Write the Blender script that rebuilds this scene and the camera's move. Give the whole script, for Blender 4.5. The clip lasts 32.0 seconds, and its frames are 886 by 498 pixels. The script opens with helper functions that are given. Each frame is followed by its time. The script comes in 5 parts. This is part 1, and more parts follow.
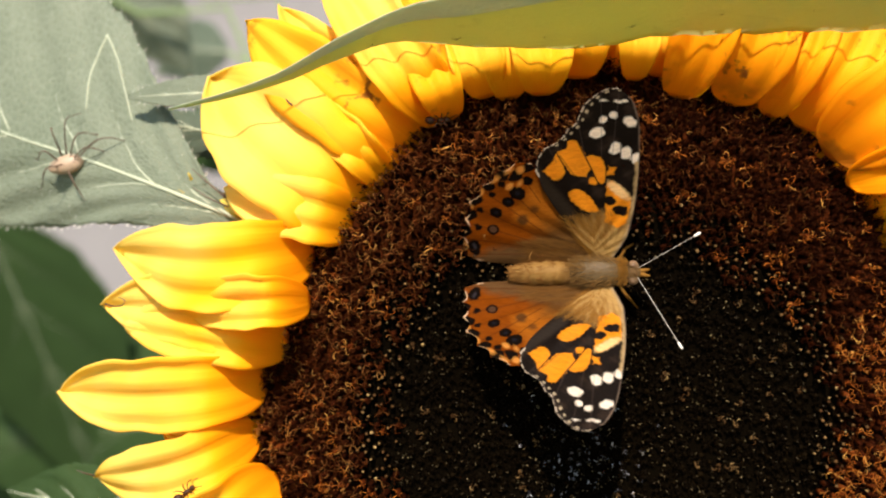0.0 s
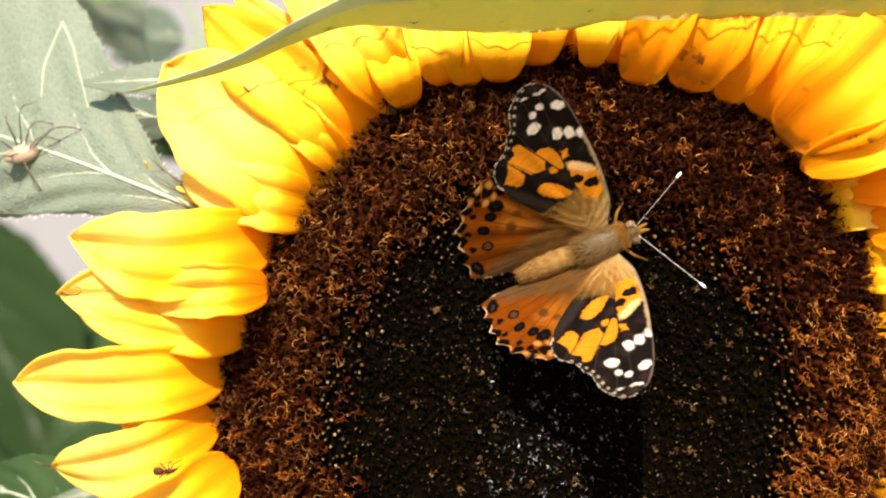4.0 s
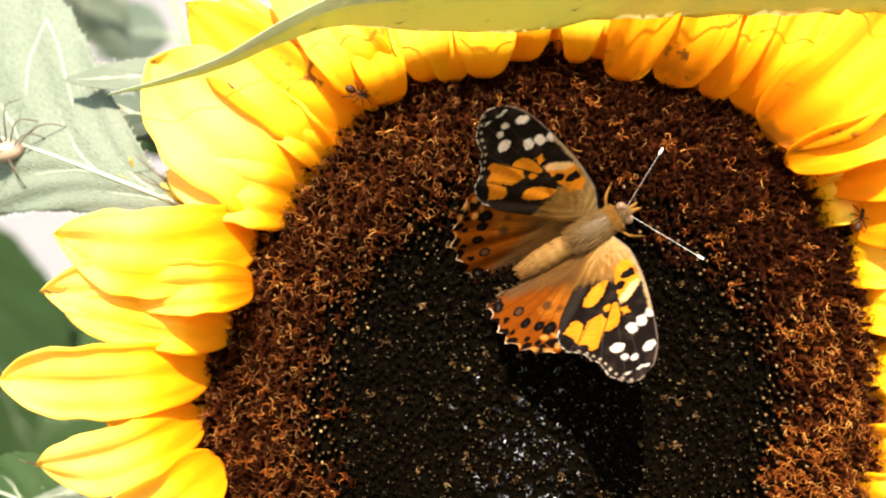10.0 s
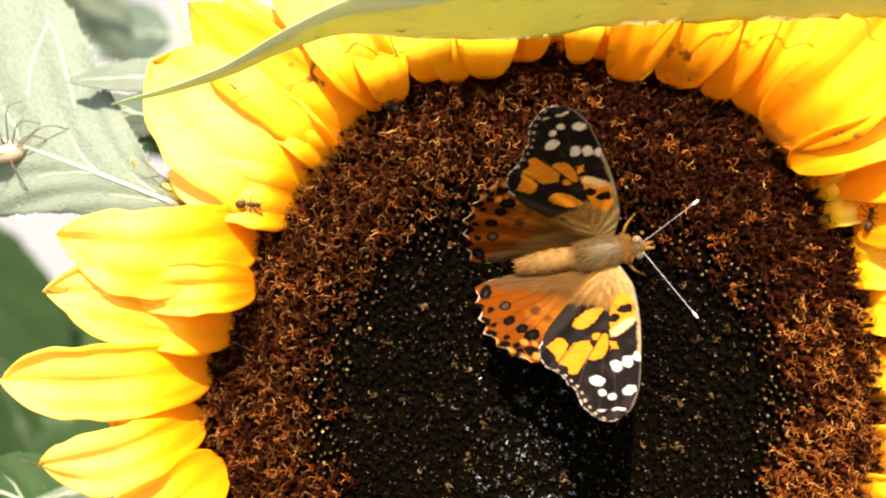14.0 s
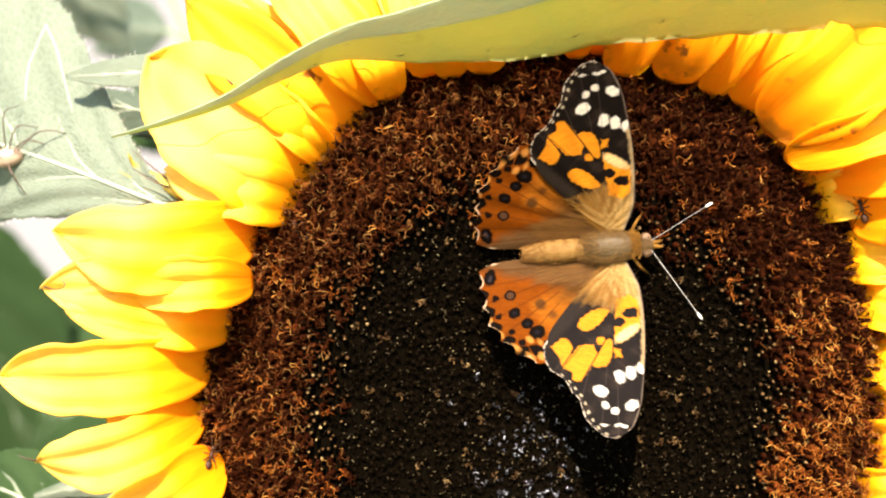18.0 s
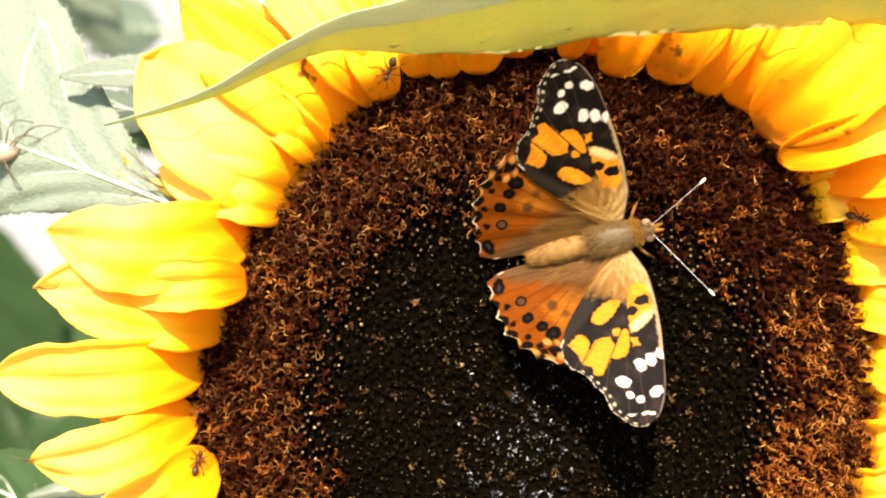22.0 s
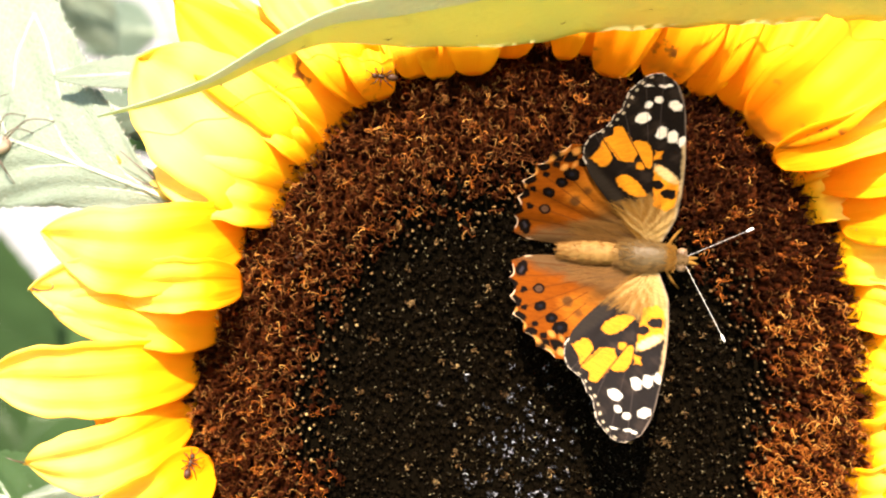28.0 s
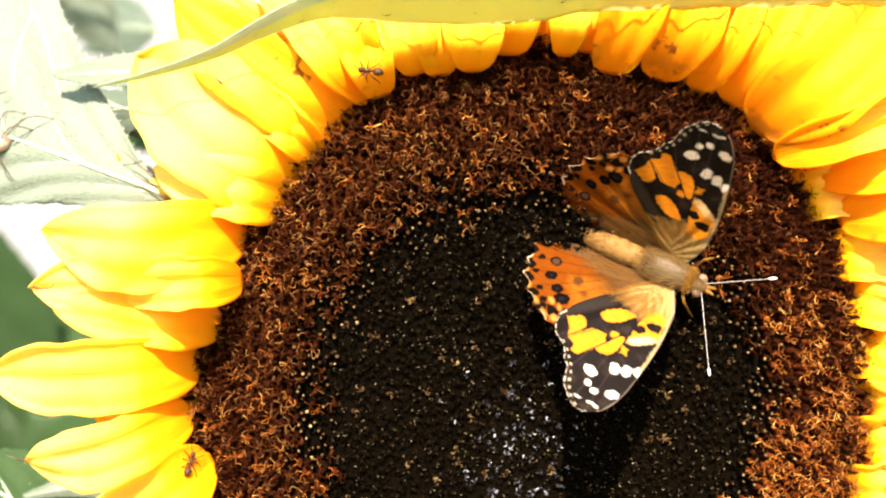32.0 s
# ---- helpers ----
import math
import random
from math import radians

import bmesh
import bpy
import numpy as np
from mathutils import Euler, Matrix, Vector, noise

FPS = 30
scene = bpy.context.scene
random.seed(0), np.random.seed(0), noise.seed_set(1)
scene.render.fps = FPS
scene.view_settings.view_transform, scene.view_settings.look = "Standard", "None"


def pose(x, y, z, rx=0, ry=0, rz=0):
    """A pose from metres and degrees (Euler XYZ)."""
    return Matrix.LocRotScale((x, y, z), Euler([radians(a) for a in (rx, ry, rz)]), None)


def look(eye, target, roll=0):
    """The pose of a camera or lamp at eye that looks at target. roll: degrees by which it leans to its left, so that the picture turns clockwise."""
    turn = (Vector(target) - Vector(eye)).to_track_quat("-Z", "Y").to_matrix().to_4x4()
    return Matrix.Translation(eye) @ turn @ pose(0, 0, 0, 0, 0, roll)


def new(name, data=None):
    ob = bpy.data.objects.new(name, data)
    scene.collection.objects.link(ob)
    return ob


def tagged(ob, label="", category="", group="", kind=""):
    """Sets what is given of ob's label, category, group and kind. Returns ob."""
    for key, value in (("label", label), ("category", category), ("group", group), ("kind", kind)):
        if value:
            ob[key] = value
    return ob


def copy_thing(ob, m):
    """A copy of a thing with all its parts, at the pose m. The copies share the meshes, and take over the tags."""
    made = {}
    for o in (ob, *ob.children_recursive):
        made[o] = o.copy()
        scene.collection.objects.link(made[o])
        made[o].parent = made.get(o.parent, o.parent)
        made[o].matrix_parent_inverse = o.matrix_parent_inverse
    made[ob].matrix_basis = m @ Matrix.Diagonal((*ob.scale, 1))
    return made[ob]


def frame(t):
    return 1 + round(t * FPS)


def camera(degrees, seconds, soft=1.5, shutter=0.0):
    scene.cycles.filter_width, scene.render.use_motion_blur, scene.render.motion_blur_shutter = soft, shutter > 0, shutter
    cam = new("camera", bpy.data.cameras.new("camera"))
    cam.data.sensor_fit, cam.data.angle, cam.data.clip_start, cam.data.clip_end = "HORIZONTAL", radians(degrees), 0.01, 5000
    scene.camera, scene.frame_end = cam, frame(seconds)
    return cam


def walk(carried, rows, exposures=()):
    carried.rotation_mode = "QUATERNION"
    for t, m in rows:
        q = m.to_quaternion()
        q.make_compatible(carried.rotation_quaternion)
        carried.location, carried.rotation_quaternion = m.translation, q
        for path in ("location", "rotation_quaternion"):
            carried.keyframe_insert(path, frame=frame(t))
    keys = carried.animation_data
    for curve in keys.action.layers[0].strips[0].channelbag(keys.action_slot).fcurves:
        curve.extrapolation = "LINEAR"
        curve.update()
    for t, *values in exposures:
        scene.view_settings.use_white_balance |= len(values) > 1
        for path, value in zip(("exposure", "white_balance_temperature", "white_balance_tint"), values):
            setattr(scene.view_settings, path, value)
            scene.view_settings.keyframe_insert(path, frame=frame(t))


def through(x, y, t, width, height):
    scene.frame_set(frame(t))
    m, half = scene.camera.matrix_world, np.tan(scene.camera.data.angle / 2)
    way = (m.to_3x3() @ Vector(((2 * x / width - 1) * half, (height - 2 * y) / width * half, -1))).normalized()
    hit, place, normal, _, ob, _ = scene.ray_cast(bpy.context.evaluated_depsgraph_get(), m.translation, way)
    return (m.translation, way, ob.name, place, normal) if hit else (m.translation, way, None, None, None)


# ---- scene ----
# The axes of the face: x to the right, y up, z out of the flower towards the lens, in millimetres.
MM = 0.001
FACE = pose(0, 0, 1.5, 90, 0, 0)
EYE = 0.196
CENTRE = (16.0, -24.5)

# seconds, where the lens points on the face (mm), roll
CAMERA_ROWS = [
    (0, -8.56, 2.73, 0.47), (0.5, -8.32, 3.05, 0.51), (1, -6.86, 2.75, 0.47), (1.5, -5.12, 2.30, 0.28), (2, -3.59, 1.72, 0.21),
    (2.5, -2.80, 1.22, 0.20), (3, -1.93, 0.96, 0.13), (3.5, -1.96, 0.75, 0.16), (5.5, -0.55, 0.45, 0.05), (6, 0.22, 0.26, -0.02),
    (6.5, -0.13, 0.18, 0.04), (7, 0.67, 0.17, -0.08), (7.5, 0.08, 0.10, -0.02), (8, -0.04, 0.13, -0.03), (8.5, 0.12, 0.14, -0.01),
    (9, -0.00, 0.00, 0.00), (9.5, 0.47, -0.06, -0.10), (10, 0.39, 0.01, -0.03), (10.5, 0.42, 0.12, -0.00), (11, 0.30, 0.13, -0.05),
    (11.5, 0.25, 0.13, -0.04), (12, 0.34, 0.12, 0.00), (12.5, 0.27, 0.09, -0.04), (13, 0.39, 0.18, -0.00), (13.5, 0.13, 0.13, 0.07),
    (14, 0.06, 0.12, 0.02), (14.5, 0.63, -0.14, -0.02), (16.5, 0.56, -0.14, -0.02), (17, -0.00, -0.14, 0.01), (17.5, -0.50, -0.67, 0.05),
    (18, 0.49, -0.60, -0.07), (18.5, -0.16, -0.63, 0.09), (19, 0.09, -0.52, 0.07), (19.5, 0.79, -0.37, 0.08), (20, -0.21, -0.63, 0.01),
    (20.5, 0.63, -0.56, -0.03), (21, -0.02, -0.84, 0.02), (21.5, 0.10, -0.52, 0.05), (22, 1.43, -0.56, -0.02), (22.5, -0.18, -0.67, 0.05),
    (23, 1.47, -0.18, -0.09), (23.5, -0.30, -0.90, 0.10), (24, 1.30, -0.52, -0.07), (24.5, 0.74, -0.77, -0.02), (25, 0.52, -0.66, -0.05),
    (25.5, 0.84, -0.66, -0.05), (27.5, 1.53, -0.46, -0.14), (28, 2.20, -0.43, -0.13), (28.5, 1.92, -0.60, -0.14), (29, 2.65, -0.80, -0.16),
    (29.5, 1.45, -0.57, -0.09), (30, 2.87, -0.49, -0.14), (30.5, 2.18, -0.69, -0.17), (31, 2.45, -0.51, -0.12), (31.5, 2.65, -0.87, -0.23),
    (32, 2.18, -0.88, -0.23)]

# seconds, thorax x and y, heading, pitch, roll, lift of the two wing pairs, sweep of the two
BUTTERFLY_ROWS = [
    (0, 15.64, -0.77, 1.3, 6.3, -5.3, 33.4, 38.5, -4.8, -14.5),
    (0.5, 15.73, 0.16, -0.7, 6.0, -3.2, 18.6, 23.2, -7.5, -11.2),
    (1, 18.07, 1.79, 10.3, 4.7, -4.9, 16.1, 25.2, -4.0, -15.0),
    (1.5, 20.59, 1.02, 14.2, 5.7, -4.6, 16.3, 26.1, -4.4, -13.7),
    (2, 20.98, 1.26, 14.9, 7.2, -3.4, 39.4, 44.8, -6.3, -14.1),
    (2.5, 20.56, 1.73, 18.4, 6.1, -3.8, 27.8, 34.6, -6.8, -14.2),
    (3, 21.78, 2.36, 18.2, 6.9, -4.3, 22.1, 30.5, -8.2, -14.6),
    (3.5, 22.20, 1.84, 21.3, 7.5, -4.1, 26.5, 35.3, -10.5, -17.6),
    (5.5, 23.50, 1.02, 20.3, 14.1, 0.1, 59.0, 61.5, -13.8, -11.9),
    (6, 23.10, 1.61, 22.4, 13.5, 2.0, 53.2, 49.9, -15.2, -14.3),
    (6.5, 23.29, 1.43, 24.1, 7.7, 1.9, 29.0, 29.3, -11.7, -16.7),
    (7, 22.83, 1.76, 26.6, 7.7, 1.1, 31.3, 29.1, -10.0, -16.3),
    (7.5, 22.61, 1.59, 23.6, 12.4, -0.7, 45.8, 46.4, -14.8, -16.4),
    (8, 22.82, 2.27, 26.4, 13.5, -0.5, 49.6, 51.6, -16.1, -16.5),
    (8.5, 22.91, 2.02, 28.8, 9.8, -0.1, 27.2, 28.5, -12.4, -18.5),
    (9, 23.37, 2.60, 31.2, 9.1, -3.0, 27.5, 34.0, -11.3, -18.4),
    (9.5, 23.63, 3.24, 35.3, 12.0, -0.6, 34.2, 34.9, -15.6, -17.0),
    (10, 23.83, 2.95, 30.6, 13.2, -2.0, 42.6, 46.4, -15.4, -16.7),
    (10.5, 23.98, 3.03, 32.0, 9.4, -2.2, 39.9, 44.2, -12.2, -15.1),
    (11, 24.06, 2.43, 28.7, 9.8, -2.5, 41.3, 46.0, -13.5, -16.6),
    (11.5, 23.96, 1.25, 21.9, 13.8, -3.6, 45.1, 51.1, -16.3, -18.4),
    (12, 24.48, 1.52, 25.5, 11.6, -3.5, 45.7, 52.7, -13.3, -13.2),
    (12.5, 24.69, 1.33, 27.7, 8.7, -2.5, 38.3, 44.2, -14.4, -15.6),
    (13, 24.32, -0.62, 13.9, 11.3, 1.4, 34.6, 34.9, -14.1, -17.6),
    (13.5, 24.66, -0.43, 12.1, 7.4, -0.8, 35.0, 37.7, -13.7, -17.2),
    (14, 24.93, -0.39, 10.0, 10.0, 0.9, 43.0, 40.6, -16.6, -15.4),
    (14.5, 25.95, -0.58, 4.4, 8.0, 3.2, 47.1, 39.4, -12.6, -14.1),
    (16.5, 26.56, -0.13, 5.4, 6.6, -0.9, 26.6, 29.1, -10.9, -18.6),
    (17, 26.32, -0.12, 5.0, 6.5, -0.1, 28.2, 29.0, -11.2, -17.5),
    (17.5, 26.45, -0.49, 5.1, 6.4, 2.1, 43.2, 39.2, -16.2, -17.8),
    (18, 26.60, -0.29, 5.1, 5.3, 1.0, 24.5, 23.3, -13.6, -16.5),
    (18.5, 26.55, -0.19, 7.7, 4.7, -0.9, 21.8, 25.3, -12.4, -16.6),
    (19, 26.59, -0.16, 7.7, 4.9, -0.9, 21.8, 25.0, -11.7, -16.7),
    (19.5, 26.42, -0.22, 6.8, 4.7, -0.7, 20.8, 23.6, -12.7, -20.1),
    (20, 26.45, -0.11, 7.9, 5.1, -1.5, 20.8, 25.0, -12.3, -20.5),
    (20.5, 26.64, 0.02, 8.4, 5.9, -1.0, 24.3, 27.1, -12.8, -20.0),
    (21, 28.14, 1.27, 14.1, 5.3, -0.4, 23.0, 24.8, -12.0, -17.7),
    (21.5, 28.18, 1.17, 13.5, 5.8, -0.3, 21.5, 23.2, -12.8, -17.5),
    (22, 27.86, 1.16, 14.4, 6.3, 0.8, 24.4, 24.5, -14.3, -17.2),
    (22.5, 28.54, 0.40, 11.5, 6.0, 2.0, 24.1, 22.8, -13.7, -16.9),
    (23, 28.47, 0.12, 12.1, 6.5, 2.6, 21.7, 21.7, -12.5, -17.2),
    (23.5, 28.27, 0.70, 13.7, 7.3, 4.2, 28.3, 24.0, -16.0, -16.7),
    (24, 29.46, 0.74, 13.0, 7.0, 3.5, 28.4, 23.6, -13.8, -17.4),
    (24.5, 31.51, 0.42, 7.2, 7.1, 3.3, 35.8, 31.1, -14.3, -16.8),
    (25, 32.64, -2.77, 6.5, 6.2, 9.3, 42.6, 24.0, -12.9, -13.7),
    (25.5, 32.15, -3.01, 0.0, 6.6, 7.3, 41.2, 27.9, -14.8, -16.2),
    (27.5, 33.66, -2.37, -6.0, 5.4, 2.9, 23.3, 18.0, -12.1, -15.8),
    (28, 33.82, -1.62, -4.1, 7.5, 1.5, 27.6, 25.9, -12.4, -15.8),
    (28.5, 33.88, -1.84, -4.4, 4.8, 1.7, 22.3, 19.5, -12.2, -15.1),
    (29, 34.07, -2.61, -7.3, 6.3, 2.7, 29.6, 24.3, -11.6, -14.0),
    (29.5, 34.27, -3.04, -9.7, 6.7, 2.9, 31.9, 26.6, -11.7, -14.7),
    (30, 34.82, -4.20, -14.1, 5.9, 3.7, 26.8, 19.1, -10.3, -14.3),
    (30.5, 35.38, -3.78, -20.0, 6.3, 4.3, 27.1, 18.4, -10.3, -14.9),
    (31, 36.05, -4.00, -22.9, 7.7, 6.0, 29.6, 16.2, -9.7, -13.9),
    (31.5, 36.93, -4.34, -21.2, 4.8, 2.8, 21.1, 16.7, -9.8, -15.6),
    (32, 37.25, -4.27, -24.6, 15.7, 3.4, 45.8, 39.8, -12.1, -14.7)]

# seconds, swing of the leaf before the flower, drift x and y of the leaf behind it
WIND_ROWS = [
    (0, 0.03, -0.43, 0.26), (0.5, -0.02, -0.57, 0.18), (1, -0.10, -0.40, -0.03), (1.5, 0.05, -0.23, 0.19), (2, 0.09, -0.06, 0.09),
    (2.5, 0.12, -0.17, 0.02), (3, 0.18, -0.03, 0.21), (3.5, 0.05, -0.15, 0.00), (5.5, -0.33, 0.06, -0.04), (6, -0.20, 0.18, -0.00),
    (6.5, -0.09, -0.09, -0.01), (7, -0.26, 0.32, -0.01), (7.5, -0.28, 0.02, -0.02), (8, -0.45, -0.04, 0.12), (8.5, -0.08, -0.02, 0.09),
    (9, -0.00, 0.00, 0.00), (9.5, 0.01, 0.10, 0.22), (10, 0.12, 0.06, -0.10), (10.5, 0.13, -0.08, -0.10), (11, -0.04, 0.05, -0.02),
    (11.5, 0.04, 0.07, -0.03), (12, 0.33, 0.07, -0.50), (12.5, 0.34, -0.07, -0.16), (13, 0.36, -0.03, -0.11), (13.5, 0.66, -0.11, -0.57),
    (14, 0.54, -0.01, -0.36), (14.5, 0.37, 0.17, -0.44), (16.5, 0.28, 0.17, -0.14), (17, 1.11, -0.00, -0.01), (17.5, 3.88, -0.19, -2.23),
    (18, 2.21, 0.11, -1.84), (18.5, 0.12, -0.05, -0.76), (19, -0.86, 0.31, -0.28), (19.5, 0.61, 0.62, -0.37), (20, 0.72, -0.47, -0.40),
    (20.5, 0.77, -0.14, -0.35), (21, 1.31, -0.26, -0.73), (21.5, 0.85, -0.14, -0.89), (22, 1.68, 0.52, -1.00), (22.5, 1.23, -0.22, -0.66),
    (23, 2.13, 0.28, -0.00), (23.5, 2.08, -0.45, -0.99), (24, 0.64, 0.32, -0.02), (24.5, 0.88, -0.10, -0.37), (25, 0.80, -0.09, 0.11),
    (25.5, -0.01, 0.02, 0.34), (27.5, 0.45, 0.22, 0.69), (28, 1.22, 0.18, 0.39), (28.5, 0.69, 0.11, 0.21), (29, 0.50, 0.23, -0.05),
    (29.5, 0.44, -0.13, 0.11), (30, 0.17, 0.64, 0.42), (30.5, 0.22, 0.25, 0.31), (31, 0.30, 0.30, 0.45), (31.5, 0.64, 0.26, 0.11),
    (32, -0.01, 0.12, 0.48)]

EXPOSURES = [(0.0, 0.64), (1.0, 0.60), (2.0, 0.66), (3.5, 1.02), (6.0, 1.38), (14.0, 1.55), (20.0, 1.65), (26.0, 1.80), (32.0, 1.96)]

cam = camera(40.0, 32.0, soft=2.1)
cam.data.dof.use_dof = True
cam.data.dof.focus_distance = EYE - 0.008
cam.data.dof.aperture_fstop = 17.0
walk(cam, [(t, look((0, -EYE, 1.5), (x * MM, 0, 1.5 + y * MM), r)) for t, x, y, r in CAMERA_ROWS], EXPOSURES)

# ---- light ----
SUN = Vector((-0.06, -0.74, 0.67)).normalized()
world = bpy.data.worlds.new("sky")
scene.world = world
world.use_nodes = True
wn = world.node_tree.nodes
sky = wn.new("ShaderNodeTexSky")
sky.sky_type = "NISHITA"
sky.sun_disc = False
sky.sun_elevation = math.asin(SUN.z)
sky.sun_rotation = math.atan2(SUN.x, SUN.y)
wn["Background"].inputs["Strength"].default_value = 0.12
world.node_tree.links.new(sky.outputs[0], wn["Background"].inputs["Color"])
sun = new("sun", bpy.data.lights.new("sun", "SUN"))
sun.data.energy = 5.15
sun.data.angle = radians(0.6)
sun.data.color = (1.0, 0.828, 0.72)
sun.matrix_world = look(SUN * 5, (0, 0, 0))


# ---- materials ----
class Nodes:
    """A small helper round a node tree."""

    def __init__(self, name):
        self.m = bpy.data.materials.new(name)
        self.m.use_nodes = True
        self.t = self.m.node_tree
        self.p = self.t.nodes["Principled BSDF"]
        self.out = self.t.nodes["Material Output"]

    def add(self, kind, ins=None, **props):
        n = self.t.nodes.new(kind)
        for k, v in props.items():
            setattr(n, k, v)
        for k, v in (ins or {}).items():
            self.put(n.inputs[k], v)
        return n

    def put(self, socket, v):
        if isinstance(v, bpy.types.NodeSocket):
            self.t.links.new(v, socket)
        elif isinstance(v, (tuple, list)) and len(v) == 3 and socket.type == "RGBA":
            socket.default_value = (*v, 1)
        else:
            socket.default_value = v

    def noise(self, scale, vector=None, detail=4.0, rough=0.55, stretch=None):
        vec = vector or self.add("ShaderNodeTexCoord").outputs["Object"]
        if stretch:
            vec = self.add("ShaderNodeMapping", {"Vector": vec, "Scale": stretch}).outputs[0]
        return self.add("ShaderNodeTexNoise", {"Vector": vec, "Scale": scale, "Detail": detail, "Roughness": rough}).outputs["Fac"]

    def ramp(self, fac, stops):
        n = self.add("ShaderNodeValToRGB", {"Fac": fac})
        e = n.color_ramp.elements
        while len(e) < len(stops):
            e.new(0.5)
        for el, (at, c) in zip(e, stops):
            el.position, el.color = at, (*c, 1) if len(c) == 3 else c
        return n.outputs["Color"]

    def mix(self, fac, a, b, blend="MIX"):
        n = self.add("ShaderNodeMix", data_type="RGBA", blend_type=blend)
        self.put(n.inputs["Factor"], fac)
        self.put(n.inputs[6], a)
        self.put(n.inputs[7], b)
        return n.outputs[2]

    def math(self, op, a, b=0.0):
        n = self.add("ShaderNodeMath", operation=op)
        self.put(n.inputs[0], a)
        self.put(n.inputs[1], b)
        return n.outputs[0]

    def random(self):
        """A number of its own for each object and each loose piece."""
        a = self.add("ShaderNodeObjectInfo").outputs["Random"]
        b = self.add("ShaderNodeNewGeometry").outputs["Random Per Island"]
        return self.math("FRACT", self.math("ADD", a, b))

    def bump(self, height, strength, distance):
        return self.add("ShaderNodeBump", {"Height": height, "Strength": strength, "Distance": distance}).outputs[0]

    def finish(self, colour, rough=0.5, normal=None, translucent=0.0, through=None, **more):
        self.put(self.p.inputs["Base Color"], colour)
        self.put(self.p.inputs["Roughness"], rough)
        for k, v in more.items():
            self.put(self.p.inputs[k.replace("_", " ").title().replace("Ior", "IOR")], v)
        if normal is not None:
            self.put(self.p.inputs["Normal"], normal)
        if translucent:
            tr = self.add("ShaderNodeBsdfTranslucent", {"Color": through if through is not None else colour})
            if normal is not None:
                self.put(tr.inputs["Normal"], normal)
            mx = self.add("ShaderNodeMixShader", {0: translucent, 1: self.p.outputs[0], 2: tr.outputs[0]})
            self.t.links.new(mx.outputs[0], self.out.inputs["Surface"])
        return self.m


def petal_material(name, stained_shaded):
    n = Nodes(name)
    uv = n.add("ShaderNodeUVMap", uv_map="UVMap").outputs[0]
    streak = n.noise(5.0, uv, 3.0, 0.5, (0.3, 6.0, 1.0))
    soft = n.noise(60.0, None, 3.0)
    along = n.add("ShaderNodeSeparateXYZ", {"Vector": uv}).outputs[0]
    # Orange inner end: the petal's own pigment, deepened to stand in for shade.
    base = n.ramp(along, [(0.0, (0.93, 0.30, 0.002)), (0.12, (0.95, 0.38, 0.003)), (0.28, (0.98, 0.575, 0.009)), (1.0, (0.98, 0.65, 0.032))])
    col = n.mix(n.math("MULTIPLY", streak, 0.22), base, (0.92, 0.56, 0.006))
    # Pale patches stand in for sunlit highlights on the outer petal.
    pale = n.ramp(n.noise(45.0, None, 2.0), [(0.33, (0, 0, 0)), (0.58, (1, 1, 1))])
    pale = n.math("MULTIPLY", pale, n.ramp(along, [(0.2, (0, 0, 0)), (0.55, (1, 1, 1))]))
    col = n.mix(n.math("MULTIPLY", pale, 0.12 if stained_shaded else 0.85), col, (0.98, 0.80, 0.18))
    if stained_shaded:
        # Amber tint: the dimmer light on the right-hand petals, put into the colour.
        col = n.mix(1.0, col, (1.0, 0.88, 0.8), "MULTIPLY")
        blot = n.noise(420.0, None, 3.0)
        zone = n.noise(75.0, None, 2.0)
        mask = n.math("MULTIPLY", n.ramp(blot, [(0.56, (0, 0, 0)), (0.64, (1, 1, 1))]), n.ramp(zone, [(0.53, (0, 0, 0)), (0.61, (1, 1, 1))]))
        rot = n.math("MULTIPLY", n.ramp(along, [(0.03, (1, 1, 1)), (0.12, (0, 0, 0))]), n.ramp(n.noise(130.0, None, 3.0), [(0.50, (0, 0, 0)), (0.60, (1, 1, 1))]))
        col = n.mix(n.math("MAXIMUM", mask, n.math("MULTIPLY", rot, 0.6)), col, (0.16, 0.06, 0.01))
    height = n.math("ADD", streak, n.math("MULTIPLY", soft, 0.6))
    return n.finish(col, 0.58, n.bump(height, 0.34, 0.0004), 0.42, n.mix(0.6, col, (1.0, 0.64, 0.001)), Specular_ior_level=0.1)


def leaf_material(name, top, dark, through, translucent, dust=1.0, relief=0.5, marks=0.0):
    n = Nodes(name)
    uv = n.add("ShaderNodeUVMap", uv_map="UVMap").outputs[0]
    fine = n.noise(900.0, None, 4.0)
    big = n.noise(45.0, None, 4.0)
    cells = n.add("ShaderNodeTexVoronoi", {"Vector": uv, "Scale": 40.0}, feature="DISTANCE_TO_EDGE").outputs["Distance"]
    net = n.ramp(cells, [(0.0, (1, 1, 1)), (0.07, (0, 0, 0))])
    col = n.mix(big, top, dark)
    col = n.mix(n.math("MULTIPLY", net, 0.2 * dust), col, (0.46, 0.54, 0.40))
    col = n.mix(n.math("MULTIPLY", fine, 0.22 * dust), col, (0.40, 0.46, 0.36))
    if marks:
        blot = n.ramp(n.noise(210.0, None, 3.0), [(0.66, (0, 0, 0)), (0.72, (1, 1, 1))])
        col = n.mix(n.math("MULTIPLY", blot, marks), col, (0.10, 0.15, 0.03))
    height = n.math("ADD", fine, n.math("MULTIPLY", cells, 1.5))
    return n.finish(col, 0.62, n.bump(height, relief, 0.0004), translucent, through, Specular_ior_level=0.12)


